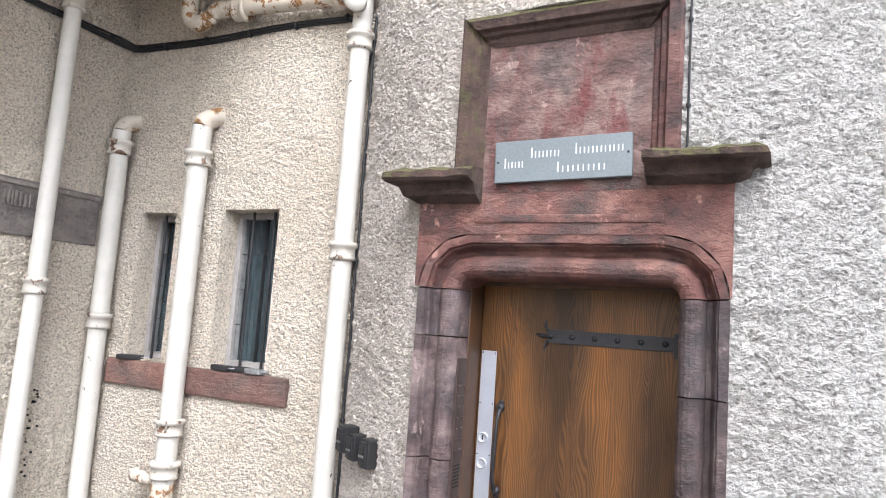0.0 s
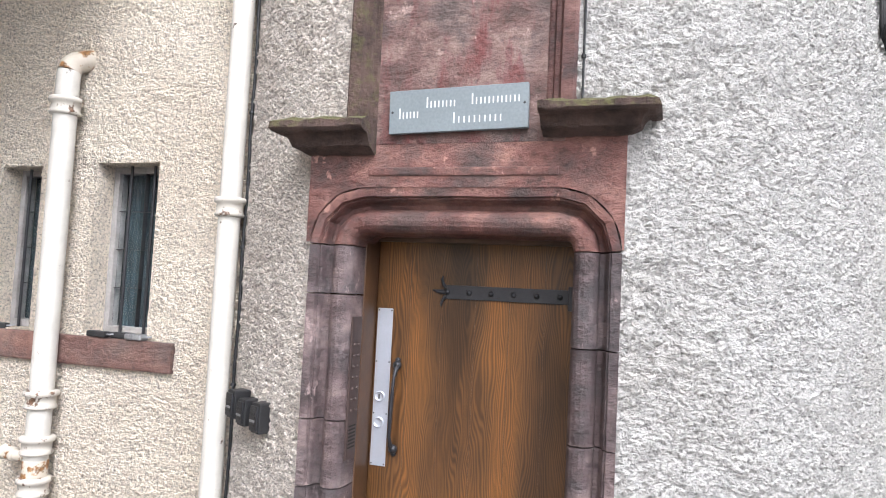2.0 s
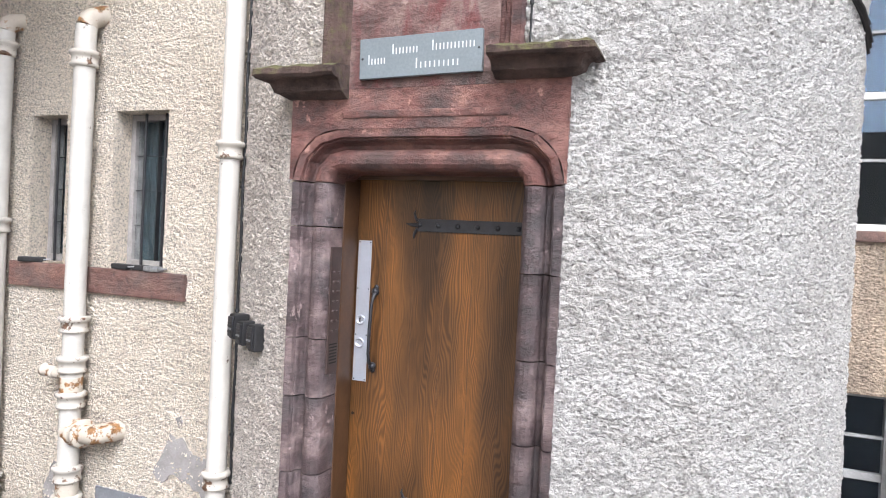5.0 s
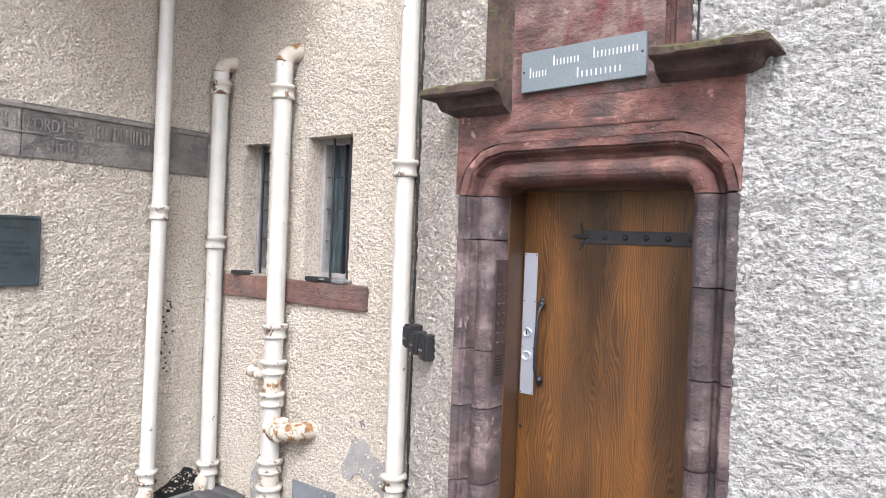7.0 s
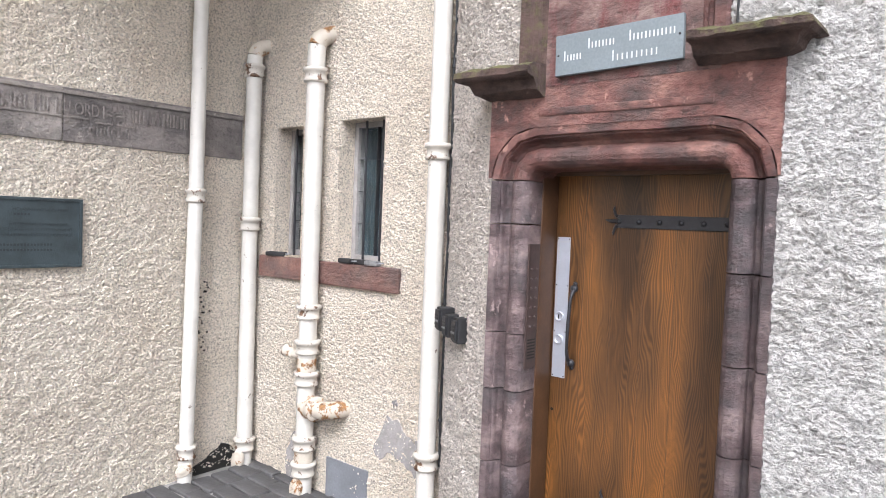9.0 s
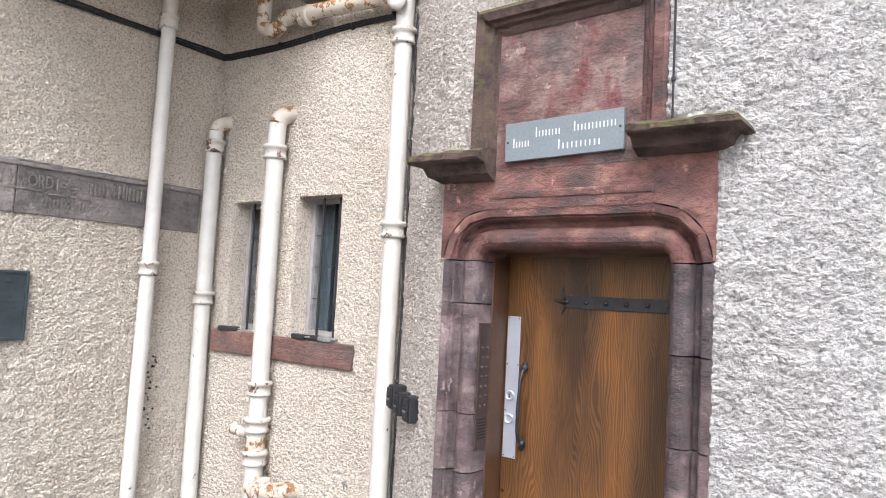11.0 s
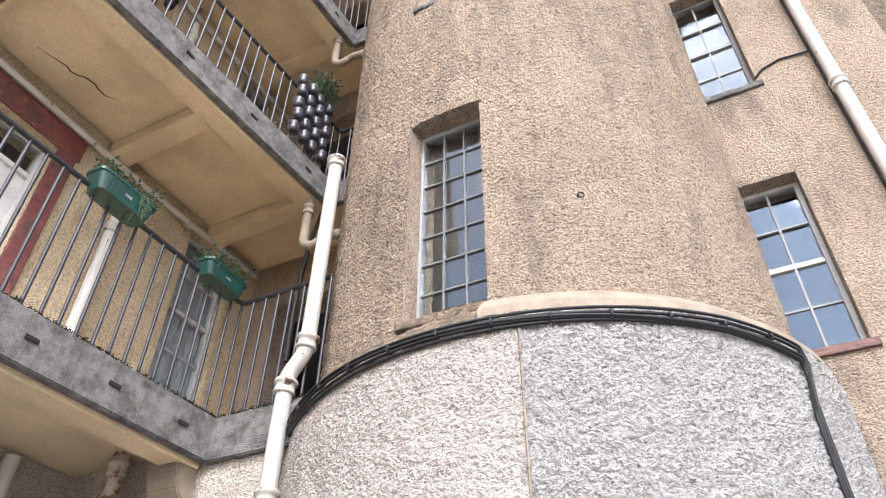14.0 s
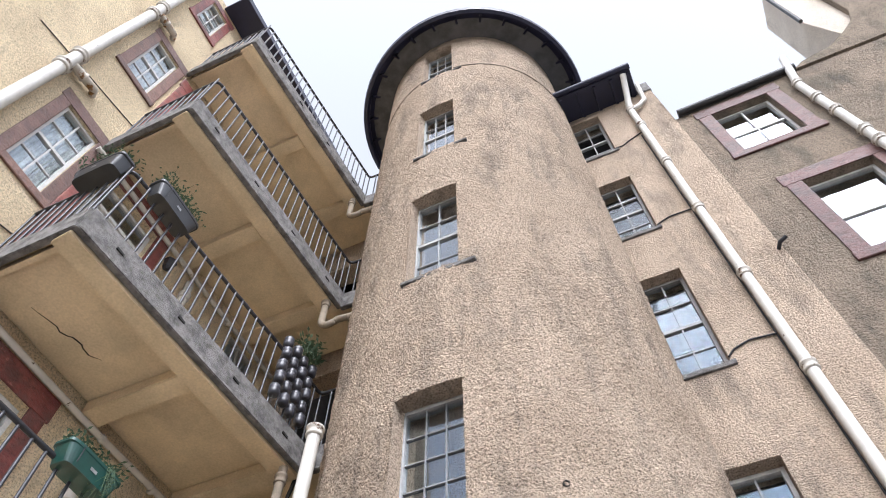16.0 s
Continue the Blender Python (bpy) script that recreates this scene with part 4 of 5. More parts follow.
pc = [(-3.86, 3.37, -0.5), (-3.855, 3.37, 0.97), (-3.855, 3.37, 2.76), (-3.855, 3.37, 2.9)]
pc += [Vector(v) for v in bend((-3.855, 3.37, 2.9), (-3.85, 3.37, 3.03), (-3.82, 3.56, 3.09), 0.08)] + [(-3.82, 3.52, 3.09)]
p = downpipe("soil_pipe", "white soil pipe with many collars, rusting at its foot", pc, 0.068, (2.75, 0.97, 0.7, 0.46, -0.04, -0.24), PIPE, 7)
stub = [(-3.86, 3.36, 0.25), (-3.77, 3.35, 0.255), (-3.68, 3.34, 0.26)]
stub += bend((-3.68, 3.34, 0.26), (-3.56, 3.33, 0.27), (-3.53, 3.54, 0.27), 0.07) + [(-3.53, 3.5, 0.27)]
br = part("branch", tube(bmesh.new(), stub, 0.066, 18), RUSTY, p, "rusting white branch pipe", smooth=True)
collar(br, (-3.74, 3.348, 0.256), (1, -0.1, 0.03), 0.066, RUSTY, "branch_collar")
small = part("side_branch", tube(bmesh.new(), [(-3.87, 3.37, 0.62), (-3.98, 3.36, 0.625), (-4.08, 3.36, 0.635)], [0.034, 0.032, 0.036], 14), RUSTY, p, "short rusty side branch", smooth=True)
collar(small, (-4.06, 3.36, 0.633), (-1, 0, 0.1), 0.032, RUSTY, "branch_cap")
access_plate(p, (-3.86, 3.3, -0.38), (0.2, -1, 0), 0.08, RUSTY)
for z, mat in ((0.55, RUSTY), (-0.14, RUSTY)):
    q = at_z(pc, z)
    part("rusty_sleeve", lathe(bmesh.new(), [(0.07, -0.065), (0.072, -0.06), (0.072, 0.06), (0.07, 0.065)], Matrix.Translation(q), 20), mat, p, smooth=True)

TALL = [(-2.63, 3.385, -0.5), (-2.63, 3.385, 2.14), (-2.63, 3.385, 4.56)]
TALL += bend((-2.63, 3.385, 4.56), (-2.625, 3.385, 4.68), (-2.5, 3.39, 4.83), 0.08) + bend((-2.625, 3.385, 4.68), (-2.5, 3.39, 4.84), (-2.49, 3.39, 4.98), 0.08) + [(-2.475, 3.39, 6.88)]
p = downpipe("tall_downpipe", "tall white downpipe in the angle of the tower", TALL, 0.06, (0.13, 2.14, 3.43, 3.78, 4.58, 4.92, 6.83), PIPE)
part("drain_shoe", boxed(-2.7, -2.57, 3.27, 3.45, -0.47, -0.12, bevel=0.015), PIPE, p)
side_cable = [at_z(TALL, z) + Vector((0.068 + 0.004 * math.sin(z * 9), 0.05, 0)) for z in np.linspace(0.1, 3.6, 24)]
strand_bundle("pipe_cable", "black cable running down beside the downpipe", [side_cable], 0.009, [(q, (0, 0, 1)) for q in side_cable[2::5]], None, 1.5)
tee = part("tee_cap", lathe(bmesh.new(), [(0.05, 0), (0.05, 0.08), (0.066, 0.085), (0.066, 0.11), (0.02, 0.115)], pose(-2.64, 3.36, 3.64, 90, 0, 20), 16), PIPE, p, smooth=True)


def trap_branch(z, x_end, xs, label, mat, y=3.05, y_end=3.13, rad=0.05):
    """A waste pipe with a swan-neck trap from a gallery's underside, running to the tall pipe."""
    top = thing("waste_pipe", label, "waste pipe", "waste pipes under the galleries")
    pts = [(xs, y - 0.04, z + 0.62), (xs, y - 0.04, z + 0.2)]
    pts += bend((xs, y - 0.04, z + 0.2), (xs, y - 0.04, z - 0.02), (xs + 0.1, y - 0.02, z - 0.04), 0.08)
    pts += bend((xs, y - 0.04, z - 0.04), (xs + 0.15, y - 0.02, z - 0.05), (xs + 0.19, y, z + 0.06), 0.07)
    pts += bend((xs + 0.16, y, z - 0.04), (xs + 0.2, y, z + 0.06), (xs + 0.4, y + 0.03, z + 0.03), 0.08)
    pts += [(x_end, y_end, z - 0.01)]
    part("pipe", tube(bmesh.new(), pts, rad, 18), mat, top, smooth=True)
    for q, d in (((xs, y - 0.04, z + 0.45), (0, 0, 1)), ((xs + 0.42, y + 0.03, z + 0.03), (1, 0.1, -0.03)), ((x_end - 0.12, y_end - 0.005, z - 0.005), (1, 0.02, -0.03))):
        collar(top, q, d, rad, mat)
    return top


trap_branch(3.75, -2.65, -4.04, "rusty white waste pipe with a swan-neck trap", RUSTY, 3.36, 3.385, 0.058)
for z in (6.68, 9.73, 12.85):
    trap_branch(z, -2.6, -3.3, "cream waste pipe with a trap under the gallery", LEDGE, 4.1, 4.15, 0.047)

corbel = thing("corbel", "rounded cream stone corbel under the gallery", "corbel")
bm = bmesh.new()
prof = [(3.55, 4.315), (3.27, 4.315), (3.27, 4.1), (3.287, 4.08), (3.287, 4.04), (3.315, 3.96), (3.37, 3.9), (3.55, 3.87)]
loops = [[bm.verts.new((x, y, z)) for y, z in prof] for x in (-3.67, -3.38)]
for k in range(len(prof)):
    j = (k + 1) % len(prof)
    bm.faces.new((loops[0][k], loops[0][j], loops[1][j], loops[1][k]))
bm.faces.new(loops[0])
bm.faces.new(loops[1][::-1])
bmesh.ops.recalc_face_normals(bm, faces=bm.faces)
bmesh.ops.bevel(bm, geom=bm.edges[:], offset=0.012, segments=2, affect="EDGES")
part("corbel_stone", bm, LEDGE, corbel)

# cables round the corner under the gallery
paths = []
for k in range(4):
    dz = 0.014 * k
    pts = [(AX + 0.02 + 0.008 * (k % 2), y, 3.65 + dz + 0.008 * math.sin(y * 3 + k)) for y in np.linspace(-3.9, 3.36, 26)]
    pts += [(AX + 0.05, 3.43, 3.635 + dz)]
    pts += [(x, BY - 0.012 - 0.008 * (k % 2), 3.62 + dz + 0.02 * math.sin((x + 4) * 2.2) ** 2 - (0.01 if k > 1 else 0) * (x + 4.7)) for x in np.linspace(-4.64, -2.7, 12)]
    paths.append(pts)
clips = [((AX + 0.024, y, 3.67), (0, 1, 0)) for y in np.arange(0.5, 3.3, 0.46)] + [((x, BY - 0.016, 3.645), (1, 0, 0)) for x in np.arange(-4.4, -2.75, 0.4)]
strand_bundle("wall_cables", "bundle of black cables clipped along the wall", paths, 0.0085, clips)

# ---- carved frieze and plaque on the west wall ----
frieze = thing("carved_frieze", "grey carved stone frieze with worn gothic lettering", "frieze")
for y0, y1 in ((-3.9, -1.2), (-1.196, 0.4), (0.404, 1.93), (1.934, 3.33)):
    part("frieze_stone", boxed(XL - 0.05, XL + 0.012, y0, y1, 2.14, 2.505, bevel=0.008), FRIEZE, frieze)
part("top_fillet", boxed(XL + 0.01, XL + 0.026, -3.9, 3.33, 2.46, 2.488, bevel=0.005), FRIEZE, frieze)
part("lower_fillet", boxed(XL + 0.01, XL + 0.02, -3.9, 2.1, 2.3, 2.312, bevel=0.003), FRIEZE, frieze)
rnd = random.Random(11)
y = 0.6
while y < 2.98:
    w = rnd.uniform(0.02, 0.034)
    if not (1.96 < y < 2.17 or 2.2 < y < 2.36):
        part("lettering_bar", boxed(XL + 0.0122, XL + 0.019, y, y + w * 0.5, 2.325, 2.325 + rnd.uniform(0.085, 0.105), bevel=0.002), FRIEZE, frieze)
    y += w
    if rnd.random() < 0.18:
        y += 0.025
for a, b, c, d in ((2.2, 2.35, 2.345, 2.36), (2.225, 2.325, 2.37, 2.385), (2.262, 2.288, 2.17, 2.42), (2.14, 2.41, 2.285, 2.297)):
    part("cross_ornament", boxed(XL + 0.0122, XL + 0.02, a, b, c, d, bevel=0.003), FRIEZE, frieze)
for k in range(12):
    part("lettering_bar", boxed(XL + 0.0122, XL + 0.018, 2.1 + k * 0.026, 2.112 + k * 0.026, 2.2, 2.255 + 0.012 * (k % 3), bevel=0.002), FRIEZE, frieze)


def words(text, parent, m, size, mat, depth, align="LEFT"):
    cu = bpy.data.curves.new("lettering", "FONT")
    cu.body, cu.size, cu.extrude, cu.align_x = text, size, depth, align
    cu.materials.append(mat)
    ob = new("lettering", cu)
    ob.parent = parent
    ob.matrix_basis = m
    return ob


def on_west(y, z, out):
    """Upright writing on the west wall, read along +y."""
    return Matrix.Translation((XL + out, y, z)) @ Matrix(((0, 0, 1, 0), (1, 0, 0, 0), (0, 1, 0, 0), (0, 0, 0, 1)))


words("LORD", frieze, on_west(1.965, 2.328, 0.0125), 0.125, FRIEZE, 0.006).scale = (0.62, 1, 1)

plaque = thing("wall_plaque", "dark cast metal plaque with raised lettering", "plaque")
part("plate", boxed(XL - 0.05, XL + 0.022, 1.24, 2.065, 1.283, 1.75, bevel=0.003), BRONZE, plaque)
bm = bmesh.new()
for a, b, c, d in ((1.24, 2.065, 1.73, 1.75), (1.24, 2.065, 1.283, 1.303), (2.045, 2.065, 1.3035, 1.7295), (1.24, 1.26, 1.3035, 1.7295)):
    box(bm, XL + 0.0224, XL + 0.032, a, b, c, d, 0.003)
part("rim", bm, BRONZE, plaque)
for text, y, z in (("HOUSING ACTION AREA", 1.97, 1.66), ("WITH GRANTS FROM THE", 1.97, 1.564), ("OF STATE FOR SCOTLAND AND", 2.0, 1.528), ("OF EDINBURGH DISTRICT COUNCIL", 2.01, 1.492)):
    words(text, plaque, on_west(y, z, 0.0225), 0.03, BRONZE_LETTER, 0.0015, "RIGHT")
for a, b, z in ((1.64, 1.75, 1.63), (1.5, 1.9, 1.43), (1.48, 1.9, 1.395)):
    n = int((b - a) / 0.02)
    for k in range(n):
        part("lettering_bar", boxed(XL + 0.0224, XL + 0.0245, a + k * 0.02, a + k * 0.02 + 0.013, z, z + 0.015), BRONZE_LETTER, plaque)

# ---- galleries ----
def baluster_mesh(h):
    bm = tube(bmesh.new(), [(0, 0, 0), (0, 0, h)], 0.0125, 8)
    mesh = bpy.data.meshes.new("baluster")
    bm.to_mesh(mesh)
    bm.free()
    mesh.materials.append(RAIL)
    mesh.shade_smooth()
    return mesh


def slab_outline(level):
    if level == 0:
        return [(AX + 0.01, 1.0), (-3.33, 1.0), (-3.3, 3.45), (-2.4, 3.45), (-2.4, 3.8), (-2.4, 4.98), (AX + 0.01, 4.98)]
    return [(AX + 0.01, 0.96), (-3.44, 0.96), (-3.19, 4.25), (-2.75, 4.27), (-2.75, 4.98), (AX + 0.01, 4.98)]


def prism(loop, z0, z1):
    bm = bmesh.new()
    lo, hi = [bm.verts.new((x, y, z0)) for x, y in loop], [bm.verts.new((x, y, z1)) for x, y in loop]
    bm.faces.new(lo[::-1])
    bm.faces.new(hi)
    for k in range(len(loop)):
        j = (k + 1) % len(loop)
        bm.faces.new((lo[k], lo[j], hi[j], hi[k]))
    bmesh.ops.recalc_face_normals(bm, faces=bm.faces)
    return bm


def offset_strip(a, b, w0, w1, z0, z1, bevel=0.006):
    """A bar along a line in plan, from w0 to w1 metres to the left of it."""
    a, b = Vector((*a, 0)), Vector((*b, 0))
    d = (b - a).normalized()
    s = Vector((-d.y, d.x, 0))
    bm = prism([(a + s * w0).xy, (b + s * w0).xy, (b + s * w1).xy, (a + s * w1).xy], z0, z1)
    if bevel:
        bmesh.ops.bevel(bm, geom=bm.edges[:], offset=bevel, segments=2, affect="EDGES")
    return bm


def gallery(level, z, rail_h):
    out = slab_outline(level)
    g = thing("gallery", "concrete access gallery with a cream painted underside", "gallery", "galleries")
    part("slab", prism(out, z + 0.2, z + 0.32), CREAM_PAINT, g, "cream painted slab")
    corner = 2
    front = (out[1], out[corner])
    ret = (out[corner], out[corner + 1])
    edge = part("edge_beam", offset_strip(*front, -0.03, 0.045, z + 0.04, z + 0.38, 0.01), CONCRETE, g, "grey weathered concrete edge")
    part("end_edge", offset_strip((out[0][0], out[0][1]), out[1], -0.02, 0.045, z + 0.05, z + 0.379, 0.01), CONCRETE, g)
    part("return_edge", offset_strip(*ret, -0.03, 0.045, z + 0.04, z + 0.379, 0.01), CONCRETE, g)
    part("front_beam", offset_strip(*front, 0.048, 0.27, z + 0.01, z + 0.198, 0.008), CREAM_PAINT, g)
    d = Vector((front[1][0] - front[0][0], front[1][1] - front[0][1]))
    for yb in ((2.62, 4.05) if level else ()):
        xf = front[0][0] + d.x * (yb - front[0][1]) / d.y - 0.255
        bm = bmesh.new()
        vs = [bm.verts.new(v) for v in ((xf - 0.02, yb, z + 0.05), (AX + 0.02, yb, z + 0.01), (AX + 0.02, yb, z + 0.198), (xf - 0.02, yb, z + 0.198))]
        ws = [bm.verts.new(v.co + Vector((0, 0.22, 0))) for v in vs]
        bm.faces.new(vs)
        bm.faces.new(ws[::-1])
        for k in range(4):
            bm.faces.new((vs[k], vs[(k + 1) % 4], ws[(k + 1) % 4], ws[k]))
        bmesh.ops.recalc_face_normals(bm, faces=bm.faces)
        bmesh.ops.bevel(bm, geom=bm.edges[:], offset=0.012, segments=2, affect="EDGES")
        part("cross_beam", bm, CREAM_PAINT, g)
    part("end_angle", offset_strip((out[0][0] + 0.02, out[0][1] + 0.09), (out[1][0] - 0.15, out[0][1] + 0.09), 0, 0.05, z + 0.08, z + 0.19, 0.004), CREAM_PAINT, g)
    for k in range(4):
        t = 0.12 + 0.25 * k
        q = Vector((*front[0], 0)).lerp(Vector((*front[1], 0)), t)
        part("drain_slot", boxed(q.x + 0.018, q.x + 0.042, q.y - 0.045, q.y + 0.045, z + 0.2, z + 0.226), SLOT, edge)
    # railing
    r = thing("railing", "black painted iron railing with plain round bars", "railing", "gallery railings")
    zt = z + 0.38
    mesh = baluster_mesh(rail_h)
    runs = [((AX + 0.1, out[0][1] + 0.02), (out[1][0] - 0.02, out[0][1] + 0.02)), (front[0], front[1]), (ret[0], ret[1])]
    if level == 0:
        runs = runs[1:]
    for a, b in runs:
        L = math.dist(a, b)
        n = max(2, round(L / 0.128))
        for k in range(n + 1):
            if k in (0, n) and (a, b) != runs[-1] and k == n:
                continue
            ob = new("baluster", mesh)
            ob.parent = r
            ob.location = (a[0] + (b[0] - a[0]) * k / n, a[1] + (b[1] - a[1]) * k / n + 0.0, zt - 0.02)
    pts = []
    zr = zt + rail_h - 0.02
    path = [runs[0][0]] + [b for _, b in runs]
    pts = [(*path[0], zr)]
    for i in range(1, len(path) - 1):
        pts += bend((*path[i - 1], zr), (*path[i], zr), (*path[i + 1], zr), 0.07, 5)
    pts += [(*path[-1], zr)]
    part("handrail", tube(bmesh.new(), pts, 0.021, 8), IRON, r, smooth=True)
    return g


for level, z in enumerate(FLOORS):
    gallery(level, z, 1.07 if level == 0 else 0.89)

crack = thing("soffit_crack", "long dark crack in the cream underside of the gallery", "crack")
rnd = random.Random(5)
cx, cy = -4.47, 1.5
bm = bmesh.new()
pts = []
for k in range(14):
    pts.append((cx, cy, FLOORS[1] + 0.1985))
    cx, cy = cx + rnd.uniform(-0.02, 0.04), cy + rnd.uniform(0.02, 0.1)
for k, (p, q) in enumerate(zip(pts, pts[1:])):
    w = 0.008 * math.sin(math.pi * (k + 0.5) / 13) + 0.001
    vs = [bm.verts.new((p[0] - w, p[1], p[2])), bm.verts.new((p[0] + w, p[1], p[2])), bm.verts.new((q[0] + w, q[1], q[2])), bm.verts.new((q[0] - w, q[1], q[2]))]
    f = bm.faces.new(vs)
    up = bmesh.ops.extrude_face_region(bm, geom=[f])["geom"]
    for v in up:
        if isinstance(v, bmesh.types.BMVert):
            v.co.z += 0.004
part("crack_line", bm, SLOT, crack)

# black fascia and gutter at the head of the top gallery
fascia = thing("gallery_fascia", "dark blue painted eaves board over the top gallery", "eaves board")
part("board", boxed(AX + 0.005, -4.2, 0.5, 5.0, 16.7, 16.9, bevel=0.01), NAVY, fascia)

hanging = [Vector(p) for p in [(-3.31, 4.3, 7.37), (-3.34, 4.3, 7.2), (-3.42, 4.3, 6.9), (-3.46, 4.3, 6.45), (-3.48, 4.3, 6.0), (-3.47, 4.3, 5.49)]]
strand_bundle("hanging_cable", "thick black cable hanging behind the downpipe", [hanging], 0.022, [])

# doors and windows on the gallery wall
WEST = Matrix(((0, -1, 0, AX), (1, 0, 0, 0), (0, 0, 1, 0), (0, 0, 0, 1)))   # x along +y, y into the wall


def west_at(y, z):
    return Matrix.Translation((0, y, z)) @ WEST


for (y0, y1, z0, z1) in A_DOORS:
    d = thing("gallery_door", "white painted panelled flat door with a small glazed top", "door", "gallery doors")
    d.matrix_basis = west_at((y0 + y1) / 2, z0) @ Matrix.Translation((0, 0.12, 0))
    w, h = y1 - y0, z1 - z0
    part("leaf", boxed(-w / 2 + 0.05, w / 2 - 0.05, 0.01, 0.05, 0, h - 0.4, bevel=0.004), DOOR_WHITE, d)
    bm = bmesh.new()
    box(bm, -w / 2, -w / 2 + 0.05, -0.02, 0.07, 0, h, 0.004)
    box(bm, w / 2 - 0.05, w / 2, -0.02, 0.07, 0, h, 0.004)
    box(bm, -w / 2 + 0.05, w / 2 - 0.05, -0.02, 0.07, h - 0.05, h, 0.004)
    box(bm, -w / 2 + 0.05, w / 2 - 0.05, -0.02, 0.07, h - 0.4, h - 0.35, 0.004)
    part("door_frame", bm, DOOR_WHITE, d)
    for k in range(3):
        a = -w / 2 + 0.06 + (w - 0.12) * k / 3
        part("pane", boxed(a, a + (w - 0.12) / 3 - 0.02, 0.02, 0.025, h - 0.345, h - 0.055), GLASS, d)
    for a, b in ((0.15, 0.75), (0.9, 1.45)):
        for sx in (-1, 1):
            x0, x1 = sorted((sx * 0.04, sx * (w / 2 - 0.13)))
            part("door_panel", boxed(x0, x1, 0.0, 0.012, a, b, bevel=0.004), DOOR_WHITE, d)
    part("letter_plate", boxed(-0.12, 0.12, -0.004, 0.008, 1.0 - 0.18, 1.05 - 0.18, bevel=0.003), SILVER, d)
    surround("door_surround", "oxblood painted stone door surround", west_at((y0 + y1) / 2, z0), w, h, 0.2, 0.03, OXBLOOD, "gallery door surrounds", sill=False)
for k, (y0, y1, z0, z1) in enumerate(A_WINDOWS):
    m = west_at((y0 + y1) / 2, z0)
    # pale nets in the stair windows brighten their panes like reflected sky
    window("gallery_window" if k < 3 else "stair_window", "white sash window with small panes", m, y1 - y0, z1 - z0, 2, 4, "gallery house windows", 0.12 if k < 3 else 0.06, 0.02, True, None, WOODWHITE, FROST, None, DIM_GLASS if k < 3 else None)
    if k >= 3:
        mat = BROWN_STONE if k < 5 else OXBLOOD
        surround("window_surround", "brown dressed stone round a sash window" if k < 5 else "red painted stone round a sash window", m, y1 - y0, z1 - z0, 0.15, 0.015, mat, "stone window surrounds")

# pipes on the gallery wall
for z in (4.43, 7.58, 10.54):
    pts = [(AX + 0.1, 2.92, z), (AX + 0.1, 2.92, z + 2.2), (AX + 0.04, 2.94, z + 2.42)]
    p = downpipe("gallery_pipe", "white downpipe on the gallery wall", pts, 0.056, (z + 2.07,), PIPE, group="gallery downpipes")
for z in (7.24, 10.15):
    top = thing("service_pipe", "grey-white service pipe along the wall under the gallery", "pipe", "service pipes")
    pts = [(AX + 0.06, 0.9, z + 0.02), (AX + 0.06, 2.6, z)] + [(AX + 0.06, 3.0, z), (AX + 0.06, 4.9, z + 0.06)]
    part("pipe", tube(bmesh.new(), pts, 0.034, 14), PIPE, top, smooth=True)
    for y in (2.95, 3.75):
        part("clip", lathe(bmesh.new(), [(0.044, -0.02), (0.046, 0), (0.044, 0.02)], pose(AX + 0.06, y, z, 90, 0, 0), 14), PIPE, top)
big = [(AX + 0.11, -0.08, -0.45), (AX + 0.11, -0.08, 8.36), (AX + 0.11, -0.06, 12.6), (AX + 0.11, -0.06, 16.7)]
p = downpipe("soil_stack", "big white soil stack on the gable wall", big, 0.078, (7.9, 10.5, 10.95, 13.45, 13.9), PIPE)
for z, y in ((10.72, -0.07), (13.68, -0.06)):
    b = part("branch", tube(bmesh.new(), [(AX + 0.11, y, z), (AX + 0.1, y + 0.2, z + 0.04), (AX + 0.08, y + 0.42, z + 0.1), (AX, y + 0.46, z + 0.11)], 0.055, 16), RUSTY, p, "weathered branch pipe", smooth=True)
    collar(b, (AX + 0.1, y + 0.2, z + 0.04), (0, 1, 0.2), 0.05, RUSTY, "branch_collar")
strand_bundle("gable_cable", "thin grey cable across the gable wall", [[(AX + 0.01, y, 7.95 + 0.3 * (y - 0.1) + 0.02 * math.sin(5 * y)) for y in np.linspace(-0.6, 1.2, 10)], [(AX + 0.01, y, 11.0 + 0.2 * y) for y in np.linspace(-0.6, 1.2, 8)]], 0.007, [((AX + 0.01, 0.4, 8.04), (0, 1, 0.2))])
lamp = thing("wall_lantern", "small black wall lantern by a gallery door", "lantern")
lamp.matrix_basis = pose(AX + 0.14, 2.48, 9.65)
part("lantern_body", lathe(bmesh.new(), [(0.03, 0), (0.06, 0.03), (0.075, 0.16), (0.09, 0.17), (0.02, 0.25), (0.01, 0.27)], seg=6), IRON, lamp)
part("bracket", tube(bmesh.new(), [(0, 0, 0.25), (-0.06, 0, 0.3), (-0.14, 0, 0.22)], 0.01, 8), IRON, lamp)


